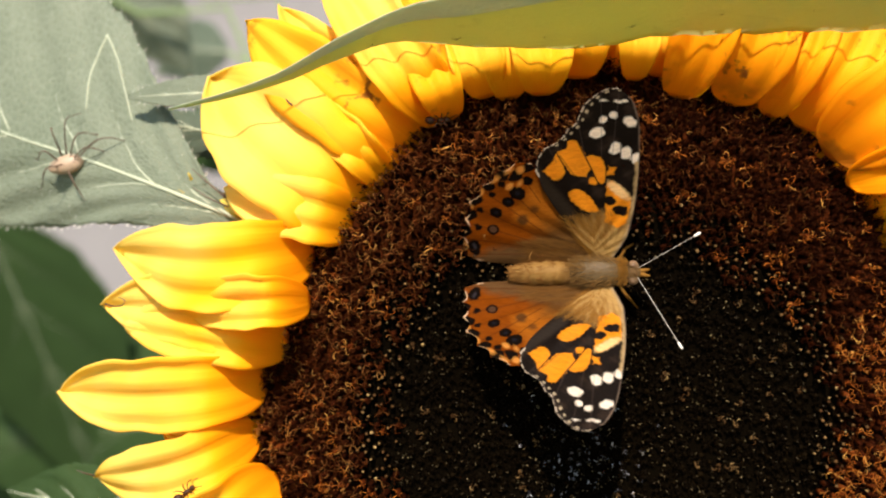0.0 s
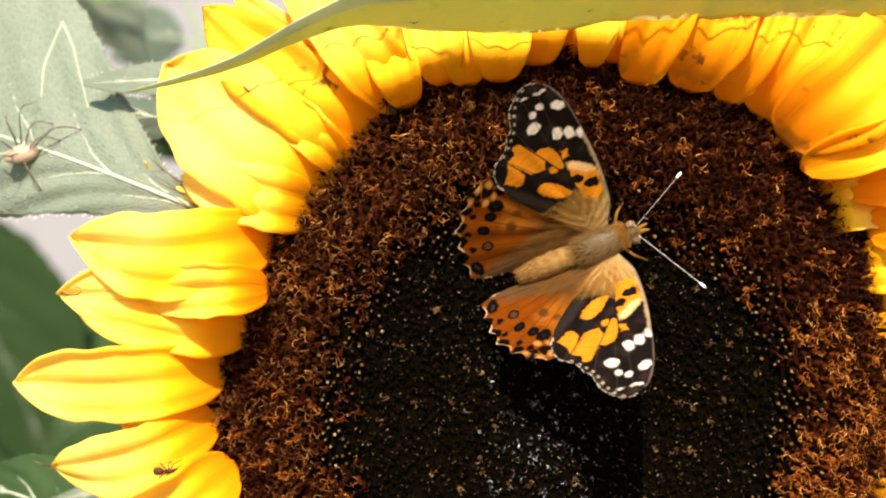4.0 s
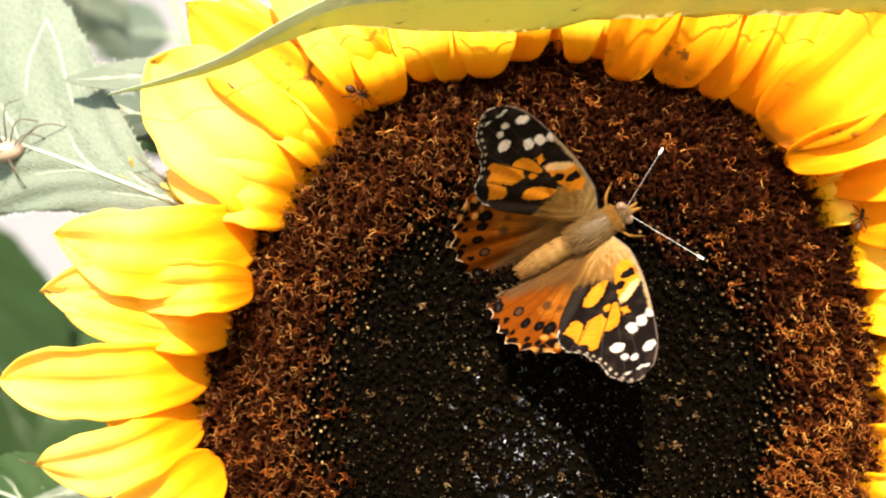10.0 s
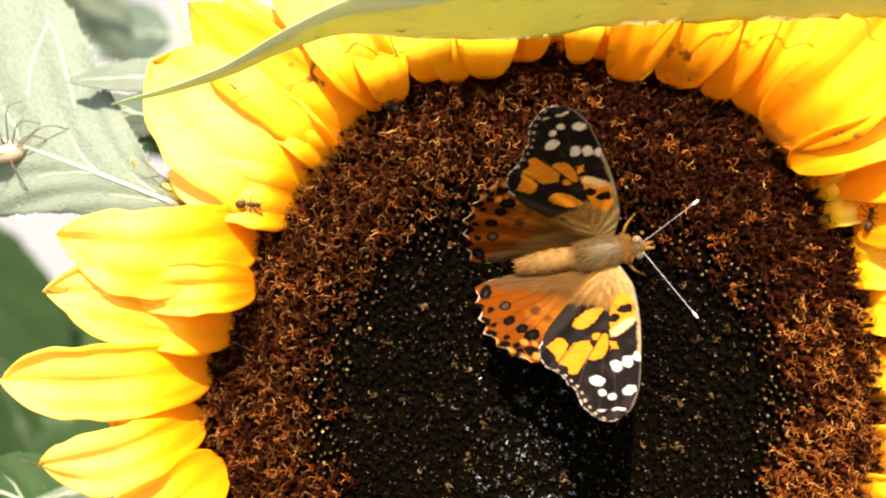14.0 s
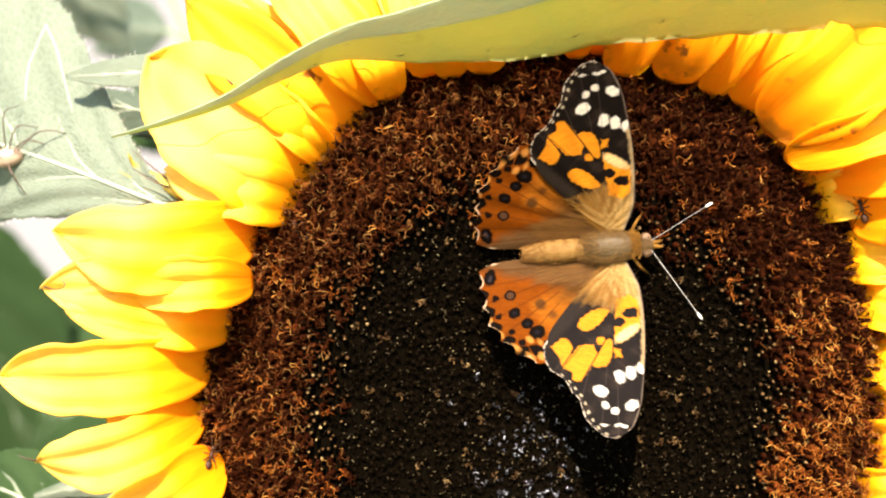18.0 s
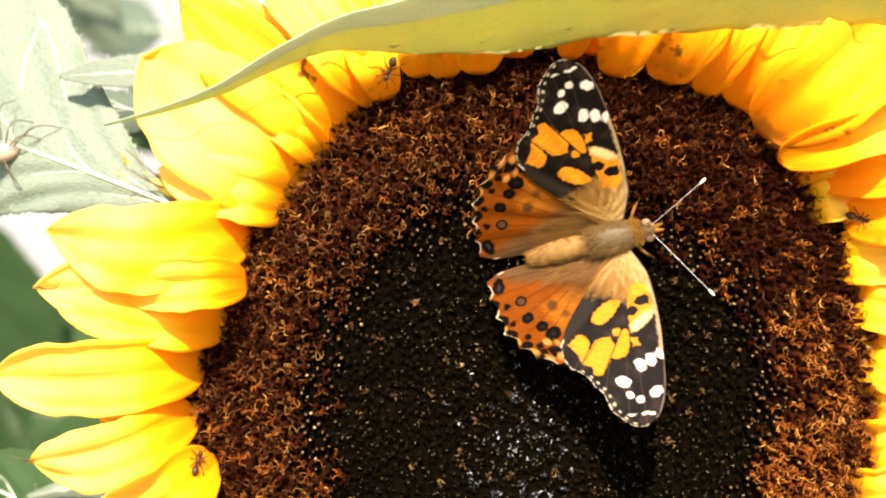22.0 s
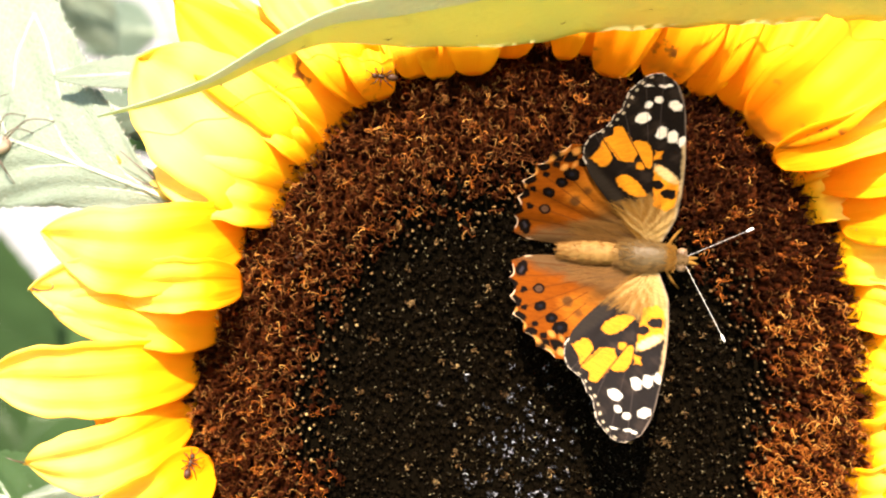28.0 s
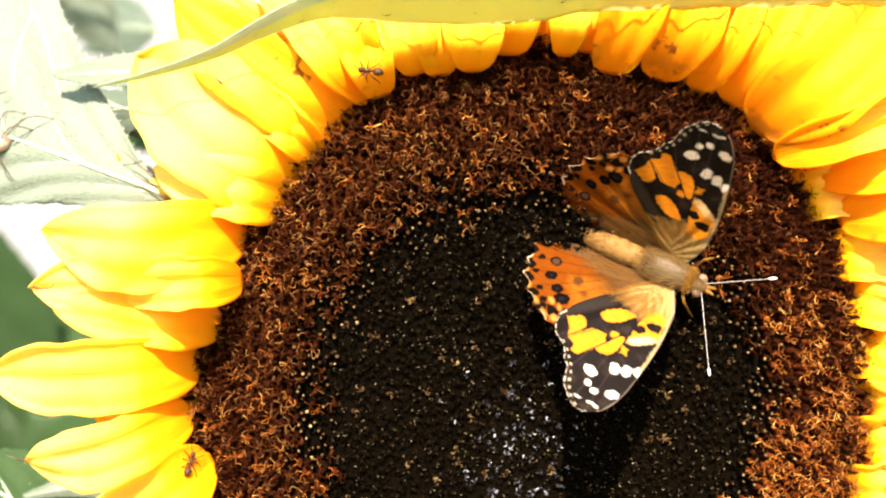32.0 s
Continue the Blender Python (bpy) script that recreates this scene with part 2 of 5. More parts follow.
def plain(name, colour, rough=0.5, vary=0.25, scale=800.0, bump=0.3, translucent=0.0, **more):
    n = Nodes(name)
    f = n.noise(scale, None, 4.0)
    r = n.random()
    dark = tuple(c * (1 - vary) for c in colour)
    light = tuple(min(1, c * (1 + vary)) for c in colour)
    col = n.mix(n.math("MULTIPLY", n.math("ADD", f, r), 0.5), dark, light)
    return n.finish(col, rough, n.bump(f, bump, 0.0003), translucent, None, **more)


def painted(name, gloss, rough=0.45, translucent=0.55):
    """Pigment scales: the colour that the mesh carries, with a fine grain of scales."""
    n = Nodes(name)
    col = n.add("ShaderNodeVertexColor", layer_name="pigment").outputs["Color"]
    uv = n.add("ShaderNodeUVMap", uv_map="UVMap").outputs[0]
    grain = n.noise(90.0, uv, 3.0, 0.6, (1.0, 3.5, 1.0))
    dust = n.noise(260.0, uv, 2.0)
    rows = n.ramp(n.noise(17.0, uv, 2.0, 0.6, (0.4, 2.6, 1.0)), [(0.46, (1, 1, 1)), (0.56, (0.62, 0.55, 0.5)), (0.62, (1, 1, 1))])
    col = n.mix(0.55, col, rows, "MULTIPLY")
    col = n.mix(0.45, col, n.ramp(grain, [(0.25, (0.55, 0.55, 0.55)), (0.75, (1.3, 1.3, 1.3))]), "MULTIPLY")
    col = n.mix(n.math("MULTIPLY", n.math("POWER", dust, 4.0), 0.05), col, (0.5, 0.35, 0.15))
    return n.finish(col, rough, n.bump(grain, 0.35, 0.0002), translucent, n.mix(1.0, col, (1.0, 0.78, 0.50), "MULTIPLY"), Specular_ior_level=gloss)


def stigma_material(name, stops):
    n = Nodes(name)
    r = n.random()
    col = n.ramp(r, stops)
    f = n.noise(2500.0, None, 3.0)
    return n.finish(n.mix(n.math("MULTIPLY", f, 0.4), col, stops[len(stops) // 2][1]), 0.5, n.bump(f, 0.4, 0.0002), 0.25, None, Specular_ior_level=0.02)


def floret_material(name, stops, rough, gloss=0.06):
    n = Nodes(name)
    col = n.ramp(n.random(), stops)
    f = n.noise(1800.0, None, 3.0)
    return n.finish(n.mix(n.math("MULTIPLY", f, 0.5), col, (0.005, 0.0032, 0.0014)), rough, n.bump(f, 0.5, 0.0002), Specular_ior_level=gloss)


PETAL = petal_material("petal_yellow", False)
PETAL_STAINED_SHADED = petal_material("petal_yellow_stained_shaded", True)
LEAF_BACK = leaf_material("leaf_grey_green", (0.21, 0.245, 0.175), (0.09, 0.13, 0.08), (0.20, 0.31, 0.09), 0.2, 1.0, 0.5)
LEAF_FRONT = leaf_material("leaf_pale_green", (0.42, 0.49, 0.40), (0.32, 0.40, 0.30), (0.78, 0.90, 0.56), 0.5)
LEAF_UNDER = leaf_material("leaf_underside_yellow_green", (0.38, 0.43, 0.11), (0.30, 0.36, 0.08), (0.84, 0.94, 0.40), 0.55, 0.3, 0.2, 0.4)
# Darker leaf greens, with the shade behind the flower put into the colour.
LEAF_SHADED = leaf_material("leaf_shaded_green", (0.10, 0.14, 0.10), (0.06, 0.09, 0.06), (0.12, 0.18, 0.06), 0.2, 0.5, 0.3)
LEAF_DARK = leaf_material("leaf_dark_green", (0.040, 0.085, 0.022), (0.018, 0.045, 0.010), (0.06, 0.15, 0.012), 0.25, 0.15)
LEAF_MARGIN = plain("leaf_margin_cream", (0.56, 0.60, 0.34), 0.6, 0.2, 600.0, 0.2, 0.3)
LEAF_TOOTH = plain("leaf_tooth_dark", (0.10, 0.12, 0.03), 0.6, 0.3)
RIB = plain("leaf_rib_pale", (0.40, 0.46, 0.32), 0.55, 0.15)
BRACT = plain("bract_yellow_green", (0.55, 0.45, 0.06), 0.55, 0.25)
STEM = plain("stem_green", (0.16, 0.26, 0.08), 0.6, 0.25)
HAIR_PALE = plain("plant_hair_pale", (0.6, 0.62, 0.5), 0.5, 0.1)
STIGMA = stigma_material("stigma_red_brown", [(0.0, (0.016, 0.0035, 0.001)), (0.5, (0.034, 0.008, 0.002)), (0.62, (0.12, 0.035, 0.008)), (0.85, (0.22, 0.086, 0.022)), (1.0, (0.42, 0.22, 0.055))])
# Golden curls, brightened to hold the warm glow of the lower right.
STIGMA_GOLD_GLOW = stigma_material("stigma_golden_glow", [(0.0, (0.17, 0.034, 0.005)), (0.45, (0.31, 0.082, 0.011)), (0.75, (0.48, 0.172, 0.026)), (1.0, (0.82, 0.47, 0.11))])
# Darker brown curls: shade over the upper right ring, put into the colour.
STIGMA_SHADED = stigma_material("stigma_shaded_brown", [(0.0, (0.010, 0.002, 0.0007)), (0.7, (0.020, 0.0045, 0.0013)), (0.88, (0.050, 0.015, 0.004)), (1.0, (0.20, 0.08, 0.02))])
TUBE = floret_material("floret_tube_dark", [(0.0, (0.015, 0.003, 0.0008)), (0.6, (0.026, 0.005, 0.0012)), (1.0, (0.046, 0.010, 0.0022))], 0.6, 0.02)
# Redder, lighter tube: the glow on the lower right ring, as colour.
TUBE_GLOW = floret_material("floret_tube_glow_red", [(0.0, (0.050, 0.010, 0.002)), (0.6, (0.095, 0.020, 0.0035)), (1.0, (0.16, 0.040, 0.007))], 0.6, 0.02)
BUD = floret_material("floret_bud_black", [(0.0, (0.0020, 0.0013, 0.0006)), (0.75, (0.0032, 0.0022, 0.0009)), (1.0, (0.008, 0.005, 0.0018))], 0.6, 0.01)
TIP = floret_material("floret_tip_yellow", [(0.0, (0.05, 0.022, 0.007)), (0.5, (0.13, 0.070, 0.024)), (0.9, (0.26, 0.16, 0.06)), (1.0, (0.44, 0.30, 0.12))], 0.5)
FLECK = floret_material("floret_fleck_pale", [(0.0, (0.02, 0.015, 0.006)), (0.5, (0.07, 0.05, 0.022)), (0.85, (0.20, 0.15, 0.07)), (1.0, (0.42, 0.33, 0.16))], 0.4, 0.2)
# White base colour stands in for glints on the glossy middle buds.
GLINT = floret_material("floret_glint_white", [(0.0, (0.008, 0.008, 0.010)), (0.6, (0.05, 0.05, 0.055)), (0.85, (0.3, 0.3, 0.32)), (1.0, (0.8, 0.8, 0.8))], 0.14, 1.0)


def receptacle_material():
    n = Nodes("receptacle_dark")
    pos = n.add("ShaderNodeTexCoord").outputs["Object"]
    r = n.add("ShaderNodeVectorMath", {0: pos}, operation="LENGTH").outputs["Value"]
    f = n.noise(700.0, None, 4.0)
    ring = n.ramp(n.math("MULTIPLY", r, 16.0), [(0.60, (0.0025, 0.0019, 0.0010)), (0.70, (0.050, 0.012, 0.003))])
    return n.finish(n.mix(n.math("MULTIPLY", f, 0.5), ring, (0.003, 0.002, 0.001)), 0.9, n.bump(f, 0.5, 0.0004), Specular_ior_level=0.0)


RECEPTACLE = receptacle_material()
WING = painted("wing_scales", 0.08, 0.46, 0.45)
WING_MATT = painted("wing_scales_matt", 0.03, 0.6)
FUR = plain("fur_tawny", (0.28, 0.135, 0.022), 0.6, 0.3, 3000.0, 0.0, 0.4, Specular_ior_level=0.1)
FUR_DARK = plain("fur_brown", (0.10, 0.058, 0.020), 0.6, 0.35, 3000.0, Specular_ior_level=0.1)
ABDOMEN = plain("abdomen_tan", (0.17, 0.095, 0.024), 0.6, 0.4, 1500.0, Specular_ior_level=0.1)
FUR_BODY = plain("fur_body", (0.17, 0.095, 0.026), 0.6, 0.7, 3000.0, 0.0, 0.4, Specular_ior_level=0.1)
FUR_HIND = plain("fur_hindwing", (0.20, 0.095, 0.020), 0.6, 0.35, 3000.0, 0.0, 0.4, Specular_ior_level=0.1)
THORAX = plain("thorax_back", (0.115, 0.078, 0.034), 0.5, 0.6, 1000.0, 0.6, Specular_ior_level=0.14)
CHITIN = plain("chitin_brown", (0.09, 0.045, 0.02), 0.35, 0.4, 2500.0)
ANTENNA = plain("antenna_grey", (0.42, 0.38, 0.33), 0.4, 0.3, 3000.0)
ANTENNA_TIP = plain("antenna_tip_white", (0.85, 0.82, 0.74), 0.4, 0.1)
EYE_DARK = plain("eye_brown", (0.20, 0.12, 0.06), 0.45, 0.2)
ANT_BLACK = plain("ant_brown", (0.045, 0.018, 0.006), 0.45, 0.4, 2500.0, Specular_ior_level=0.2)
SPIDER = plain("harvestman_tan", (0.42, 0.32, 0.21), 0.5, 0.45, 900.0)
SPIDER_LEG = plain("harvestman_leg", (0.10, 0.065, 0.04), 0.5, 0.3)


# ---- mesh helpers ----
def mesh_of(name, verts, faces, mats, uv=None, slots=None, smooth=True, pigment=None):
    """A mesh from vertices in millimetres."""
    me = bpy.data.meshes.new(name)
    v = np.asarray(verts, dtype=float) * MM
    me.from_pydata(v.tolist(), [], [tuple(int(i) for i in f) for f in faces])
    for m in mats if isinstance(mats, (list, tuple)) else [mats]:
        me.materials.append(m)
    if slots is not None:
        me.polygons.foreach_set("material_index", np.asarray(slots, dtype=np.int32))
    if smooth:
        me.polygons.foreach_set("use_smooth", np.ones(len(me.polygons), dtype=bool))
    loops = np.zeros(len(me.loops), dtype=np.int32)
    me.loops.foreach_get("vertex_index", loops)
    if uv is not None:
        layer = me.uv_layers.new(name="UVMap")
        layer.data.foreach_set("uv", np.asarray(uv, dtype=float)[loops].ravel())
    if pigment is not None:
        att = me.color_attributes.new("pigment", "FLOAT_COLOR", "POINT")
        rgba = np.ones((len(v), 4))
        rgba[:, :3] = pigment
        att.data.foreach_set("color", rgba.ravel())
    me.update()
    return me


def part(name, me, parent, label="", m=None):
    ob = new(name, me)
    ob.parent = parent
    if m is not None:
        ob.matrix_basis = m
    if label:
        ob["label"] = label
    return ob


def at(x, y, z, rz=0.0, rx=0.0, ry=0.0):
    return pose(x * MM, y * MM, z * MM, rx, ry, rz)


def thing(name, m, label, category, group="", kind=""):
    ob = new(name)
    ob.empty_display_size = 0.01
    ob.matrix_basis = FACE @ m
    return tagged(ob, label, category, group, kind)


def grid_faces(nu, nv, start=0, closed=False):
    f = []
    for i in range(nu - 1):
        for j in range(nv if closed else nv - 1):
            k = (j + 1) % nv
            f.append((start + i * nv + j, start + i * nv + k, start + (i + 1) * nv + k, start + (i + 1) * nv + j))
    return f


def spline(points, n):
    """n even points along a smooth curve through the given ones."""
    p = np.asarray(points, dtype=float)
    q = np.vstack([2 * p[0] - p[1], p, 2 * p[-1] - p[-2]])
    out = []
    for i in range(len(p) - 1):
        a, b, c, d = q[i:i + 4]
        for t in np.linspace(0, 1, 24, endpoint=False):
            out.append(0.5 * (2 * b + (c - a) * t + (2 * a - 5 * b + 4 * c - d) * t * t + (3 * b - a - 3 * c + d) * t ** 3))
    out.append(p[-1])
    out = np.array(out)
    s = np.r_[0, np.cumsum(np.linalg.norm(np.diff(out, axis=0), axis=1))]
    want = np.linspace(0, s[-1], n)
    return np.stack([np.interp(want, s, out[:, k]) for k in range(out.shape[1])], 1)


def tube(points, radii, sides=6, caps=True):
    """Vertices and faces of a tube along points."""
    p = np.asarray(points, dtype=float)
    r = np.broadcast_to(np.asarray(radii, dtype=float), (len(p),))
    v = []
    for i in range(len(p)):
        d = p[min(i + 1, len(p) - 1)] - p[max(i - 1, 0)]
        d = d / (np.linalg.norm(d) + 1e-9)
        a = np.cross(d, (0.31, 0.27, 0.91))
        a /= np.linalg.norm(a) + 1e-9
        b = np.cross(d, a)
        for k in range(sides):
            w = 2 * math.pi * k / sides
            v.append(p[i] + r[i] * (a * math.cos(w) + b * math.sin(w)))
    f = grid_faces(len(p), sides, 0, True)
    if caps:
        f += [tuple(range(sides))[::-1], tuple((len(p) - 1) * sides + k for k in range(sides))]
    return np.array(v), f


def blob(length, profile, sides=16, rings=18, squash=1.0, bend=0.0):
    """A body of revolution along x with a radius profile(s)."""
    v = []
    for i in range(rings):
        s = i / (rings - 1)
        for k in range(sides):
            w = 2 * math.pi * k / sides
            r = profile(s)
            v.append((length * (s - 0.5), r * math.cos(w), squash * r * math.sin(w) + bend * (s - 0.5) ** 2))
    f = grid_faces(rings, sides, 0, True)
    return np.array(v), f + [tuple(range(sides))[::-1], tuple((rings - 1) * sides + k for k in range(sides))]


def joined(pieces):
    """Several (vertices, faces) as one."""
    v, f, n = [], [], 0
    for pv, pf in pieces:
        v.append(np.asarray(pv))
        f += [tuple(i + n for i in q) for q in pf]
        n += len(pv)
    return np.vstack(v), f


# ---- distance and ground ----
def backdrop():
    n = Nodes("ground_soil")
    f = n.noise(14.0, None, 6.0)
    g = n.noise(160.0, None, 4.0)
    col = n.mix(f, (0.10, 0.08, 0.05), (0.06, 0.10, 0.03))
    n.finish(n.mix(n.math("MULTIPLY", g, 0.4), col, (0.22, 0.18, 0.12)), 0.9, n.bump(g, 0.6, 0.01))
    v = [(x, y, 0.02 * math.sin(3 * x) * math.cos(2.3 * y) if abs(x) < 9 and abs(y) < 9 else 0.0)
         for x in (-2000, -200, -20, -6, -3, -1.5, 0, 1.5, 3, 6, 20, 200, 2000) for y in (-2000, -200, -20, -6, -3, -1.5, 0, 1.5, 3, 6, 20, 200, 2000)]
    tagged(new("ground", mesh_of("ground", np.array(v) / MM, grid_faces(13, 13), n.m)), "brown soil with patches of grass", "ground", kind="structure")
    w = Nodes("wall_plaster_pale")
    f = w.noise(5.0, None, 6.0)
    g = w.noise(90.0, None, 4.0)
    w.finish(w.mix(f, (0.17, 0.172, 0.172), (0.25, 0.252, 0.25)), 0.85, w.bump(g, 0.4, 0.004))
    bm = bmesh.new()
    bmesh.ops.create_cube(bm, size=1.0, matrix=Matrix.Translation((-0.8, 2.2, 1.3)) @ Matrix.Diagonal((7, 0.2, 2.6, 1)))
    bmesh.ops.bevel(bm, geom=bm.edges[:], offset=0.01, segments=2, affect="EDGES")
    me = bpy.data.meshes.new("wall")
    bm.to_mesh(me)
    bm.free()
    me.materials.append(w.m)
    tagged(new("wall_garden", me), "pale plastered garden wall behind the plants", "wall", kind="structure")


backdrop()


# ---- the sunflower ----
flower = thing("sunflower", at(CENTRE[0], CENTRE[1], 0), "large yellow sunflower head with a dark brown disc", "flower")


def disc_height(r):
    """Height of the seed bed over the face."""
    return -1.0 + 2.6 * math.sin(min(1.0, r / 40) * math.pi / 2) ** 2 - 6.5 * max(0.0, (r - 33) / 23) ** 2


def build_disc():
    nr, na = 24, 96
    v = []
    for i in range(nr):
        r = 60.0 * i / (nr - 1)
        for k in range(na):
            a = 2 * math.pi * k / na
            v.append((r * math.cos(a), r * math.sin(a), disc_height(r) - 0.3))
    f = grid_faces(nr, na, 0, True)
    n = len(v)
    for i, (r, z) in enumerate([(59, -9), (50, -18), (30, -24), (10, -28)]):
        for k in range(na):
            a = 2 * math.pi * k / na
            v.append((r * math.cos(a), r * math.sin(a), z))
    f += [(n - na + k, n - na + (k + 1) % na, n + (k + 1) % na, n + k) for k in range(na)]
    f += grid_faces(4, na, n, True)
    f.append(tuple(n + 3 * na + k for k in range(na)))
    return part("flower_disc", mesh_of("flower_disc", v, f, [RECEPTACLE]), flower, "dark domed disc packed with florets")


disc = build_disc()


def open_floret(rng):
    """An opened floret: a dark tube with ragged lips and thin curled golden lobes."""
    h = rng.uniform(2.2, 3.8)
    lean = rng.uniform(-0.5, 0.5, 2)
    pieces = [tube([(0, 0, 0), (lean[0] * .3, lean[1] * .3, h * .5), (lean[0] * .8, lean[1] * .8, h * .86), (lean[0], lean[1], h)], [0.66, 0.62, 0.42, 0.16], 5)]
    count = sum(len(p[1]) for p in pieces)
    a = rng.uniform(0, math.pi)
    for side in (0, 1.6, 3.1, 4.7):
        b = a + side + rng.uniform(-0.6, 0.6)
        reach, curl = rng.uniform(0.7, 1.9), rng.uniform(1.8, 5.2)
        pts = []
        for s in np.linspace(0, 1, 7):
            w = s * curl
            rad = 0.1 + reach * math.sin(w * 0.62)
            tw = b + 1.1 * s * rng.uniform(0.3, 1)
            pts.append((lean[0] + rad * math.cos(tw), lean[1] + rad * math.sin(tw), h + 0.5 * math.sin(w) + 0.35 * s))
        pieces.append(tube(pts, np.array([0.095, 0.095, 0.095, 0.09, 0.085, 0.075, 0.04]) * rng.uniform(0.65, 1.1), 3))
    v, f = joined(pieces)
    return v, f, [0] * count + [1] * (len(f) - count)


def half_floret(rng):
    """A floret about to open: a dark tube with a yellow tip."""
    h = rng.uniform(2.0, 2.8)
    a = tube([(0, 0, 0), (0, 0, h * .5), (0.1, 0, h * .9)], [0.6, 0.66, 0.45], 5)
    q = rng.uniform(-0.2, 0.2, 2)
    b = tube([(0.1, 0, h * .86), (0.12 + q[0], 0.04 + q[1], h * 1.0), (0.15 + q[0] * 2, 0.05 + q[1] * 2, h * 1.12)], [rng.uniform(0.3, 0.5), rng.uniform(0.22, 0.48), 0.10], 5)
    v, f = joined([a, b])
    return v, f, [3] * len(a[1]) + [2] * len(b[1])


def closed_floret(rng):
    """A closed dark bud among ragged pointed scales."""
    h = rng.uniform(0.6, 1.1)
    lean = rng.uniform(-0.5, 0.5, 2)
    pieces = [tube([(0, 0, 0), (0, 0, h * .4), (lean[0] * .6, lean[1] * .6, h * .8), (lean[0], lean[1], h)], [0.62, 0.55, 0.30, 0.06], 5)]
    for _ in range(8):
        a = rng.uniform(0, 6.28)
        u = np.array((math.cos(a), math.sin(a), 0.0))
        k = rng.uniform(0.7, 1.5)
        tip = u * rng.uniform(0.2, 1.4) + np.array((*rng.normal(0, .25, 2), h * k))
        pieces.append(tube([u * .5, u * .7 + (0, 0, h * .6 * k), tip], [0.20, 0.14, 0.03], 3))
    v, f = joined(pieces)
    return v, f, [3] * len(f)


def with_flecks(rng, bud, count, slot, length, thick, bend):
    """A bud with thin bent slivers lying on its top."""
    v, f, s = bud
    top = float(np.max(np.asarray(v)[:, 2]))
    pieces, marks = [(v, f)], list(s)
    for _ in range(count):
        a, c = rng.uniform(0, 6.28), rng.normal(0, 0.35, 2)
        pts = []
        for k in np.linspace(-1, 1, 5):
            w = a + bend * k * 0.5
            pts.append((c[0] + k * length * math.cos(w), c[1] + k * length * math.sin(w), top * 0.85 + 0.25 * (1 - k * k) + 0.12 * k))
        p = tube(pts, thick * np.array([0.4, 1, 1.1, 0.9, 0.3]), 4)
        pieces.append(p)
        marks += [slot] * len(p[1])
    v, f = joined(pieces)
    return v, f, marks


def build_florets():
    rng = np.random.default_rng(5)
    kinds = {"open": [open_floret(rng) for _ in range(14)], "half": [half_floret(rng) for _ in range(10)], "bud": [closed_floret(rng) for _ in range(14)]}
    kinds["lightened"] = [(v, f, [5 if q == 1 else 7 for q in k]) for v, f, k in (open_floret(rng) for _ in range(14))]
    # Slivers that carry the painted glints.
    kinds["glinting"] = [with_flecks(rng, b, 3, 4, 0.46, 0.09, 1.0) for b in kinds["bud"]]
    kinds["fleck"] = [with_flecks(rng, b, 1 + i % 2, 8, 0.26, 0.065, 1.2) if i else with_flecks(rng, b, 4, 2, 0.60, 0.09, 1.6) for i, b in enumerate(kinds["bud"])]
    kinds["shaded_open"] = [(v, f, [6 if q == 1 else q for q in k]) for v, f, k in kinds["open"]]
    mats = [TUBE, STIGMA, TIP, BUD, GLINT, STIGMA_GOLD_GLOW, STIGMA_SHADED, TUBE_GLOW, FLECK]
    spots = []
    n = 6900
    golden = math.pi * (3 - math.sqrt(5))
    for k in range(n):
        r = 58.5 * math.sqrt((k + 0.5) / n)
        a = k * golden
        j = rng.normal(0, 0.30, 2)
        rd = math.hypot(r * math.cos(a) - 0.7, r * math.sin(a) + 3.6)
        edge = 34.0 + 0.8 * math.sin(3 * a + 1) + rng.normal(0, 1.4)
        kind = "bud" if rd < edge else "half" if rng.random() < 0.86 - (rd - edge) / 10.0 else "open"
        # Curls with the shade in their colour gather at the upper right.
        if kind == "open" and rng.random() < 0.10 + 0.85 * max(0.0, math.cos(a + 1.0)) + 0.04 * max(0.0, math.cos(a - 3.4)):
            kind = "lightened"
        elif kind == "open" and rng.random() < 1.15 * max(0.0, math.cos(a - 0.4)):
            kind = "shaded_open"
        if kind == "bud" and rng.random() < 0.50:
            kind = "fleck"
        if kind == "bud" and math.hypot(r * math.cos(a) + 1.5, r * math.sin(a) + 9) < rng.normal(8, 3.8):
            kind = "glinting"
        x, y = r * math.cos(a) + j[0], r * math.sin(a) + j[1]
        size = (0.68 if kind == "half" else 0.80) * rng.uniform(0.85, 1.15)
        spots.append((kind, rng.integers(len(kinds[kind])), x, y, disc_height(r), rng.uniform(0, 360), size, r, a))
    # those beside the walking place of the butterfly are pieces of their own
    order = sorted(range(n), key=lambda i: (spots[i][2] - 17) ** 2 + (spots[i][3] - 18) ** 2)
    single = set(order[:300])
    shared = {}
    tilt = lambda r, a: Matrix.Rotation(radians(26 * max(0.0, (r - 28) / 28)), 4, Vector((-math.sin(a), math.cos(a), 0)))
    rest = {q: ([], [], []) for q in range(3)}
    base = [0, 0, 0]
    for i, (kind, k, x, y, z, turn, size, r, a) in enumerate(spots):
        m = Matrix.Translation((x, y, z)) @ tilt(r, a) @ Matrix.Rotation(radians(turn), 4, "Z") @ Matrix.Scale(size, 4)
        v, f, s = kinds[kind][k]
        if i in single:
            if (kind, k) not in shared:
                shared[kind, k] = mesh_of("floret", v, f, mats, slots=s)
            mm = m.copy()
            mm.translation = mm.translation * MM
            part("floret", shared[kind, k], disc, "", mm)
            continue
        q = 0 if r < 30 else 1 if y > -10 else 2
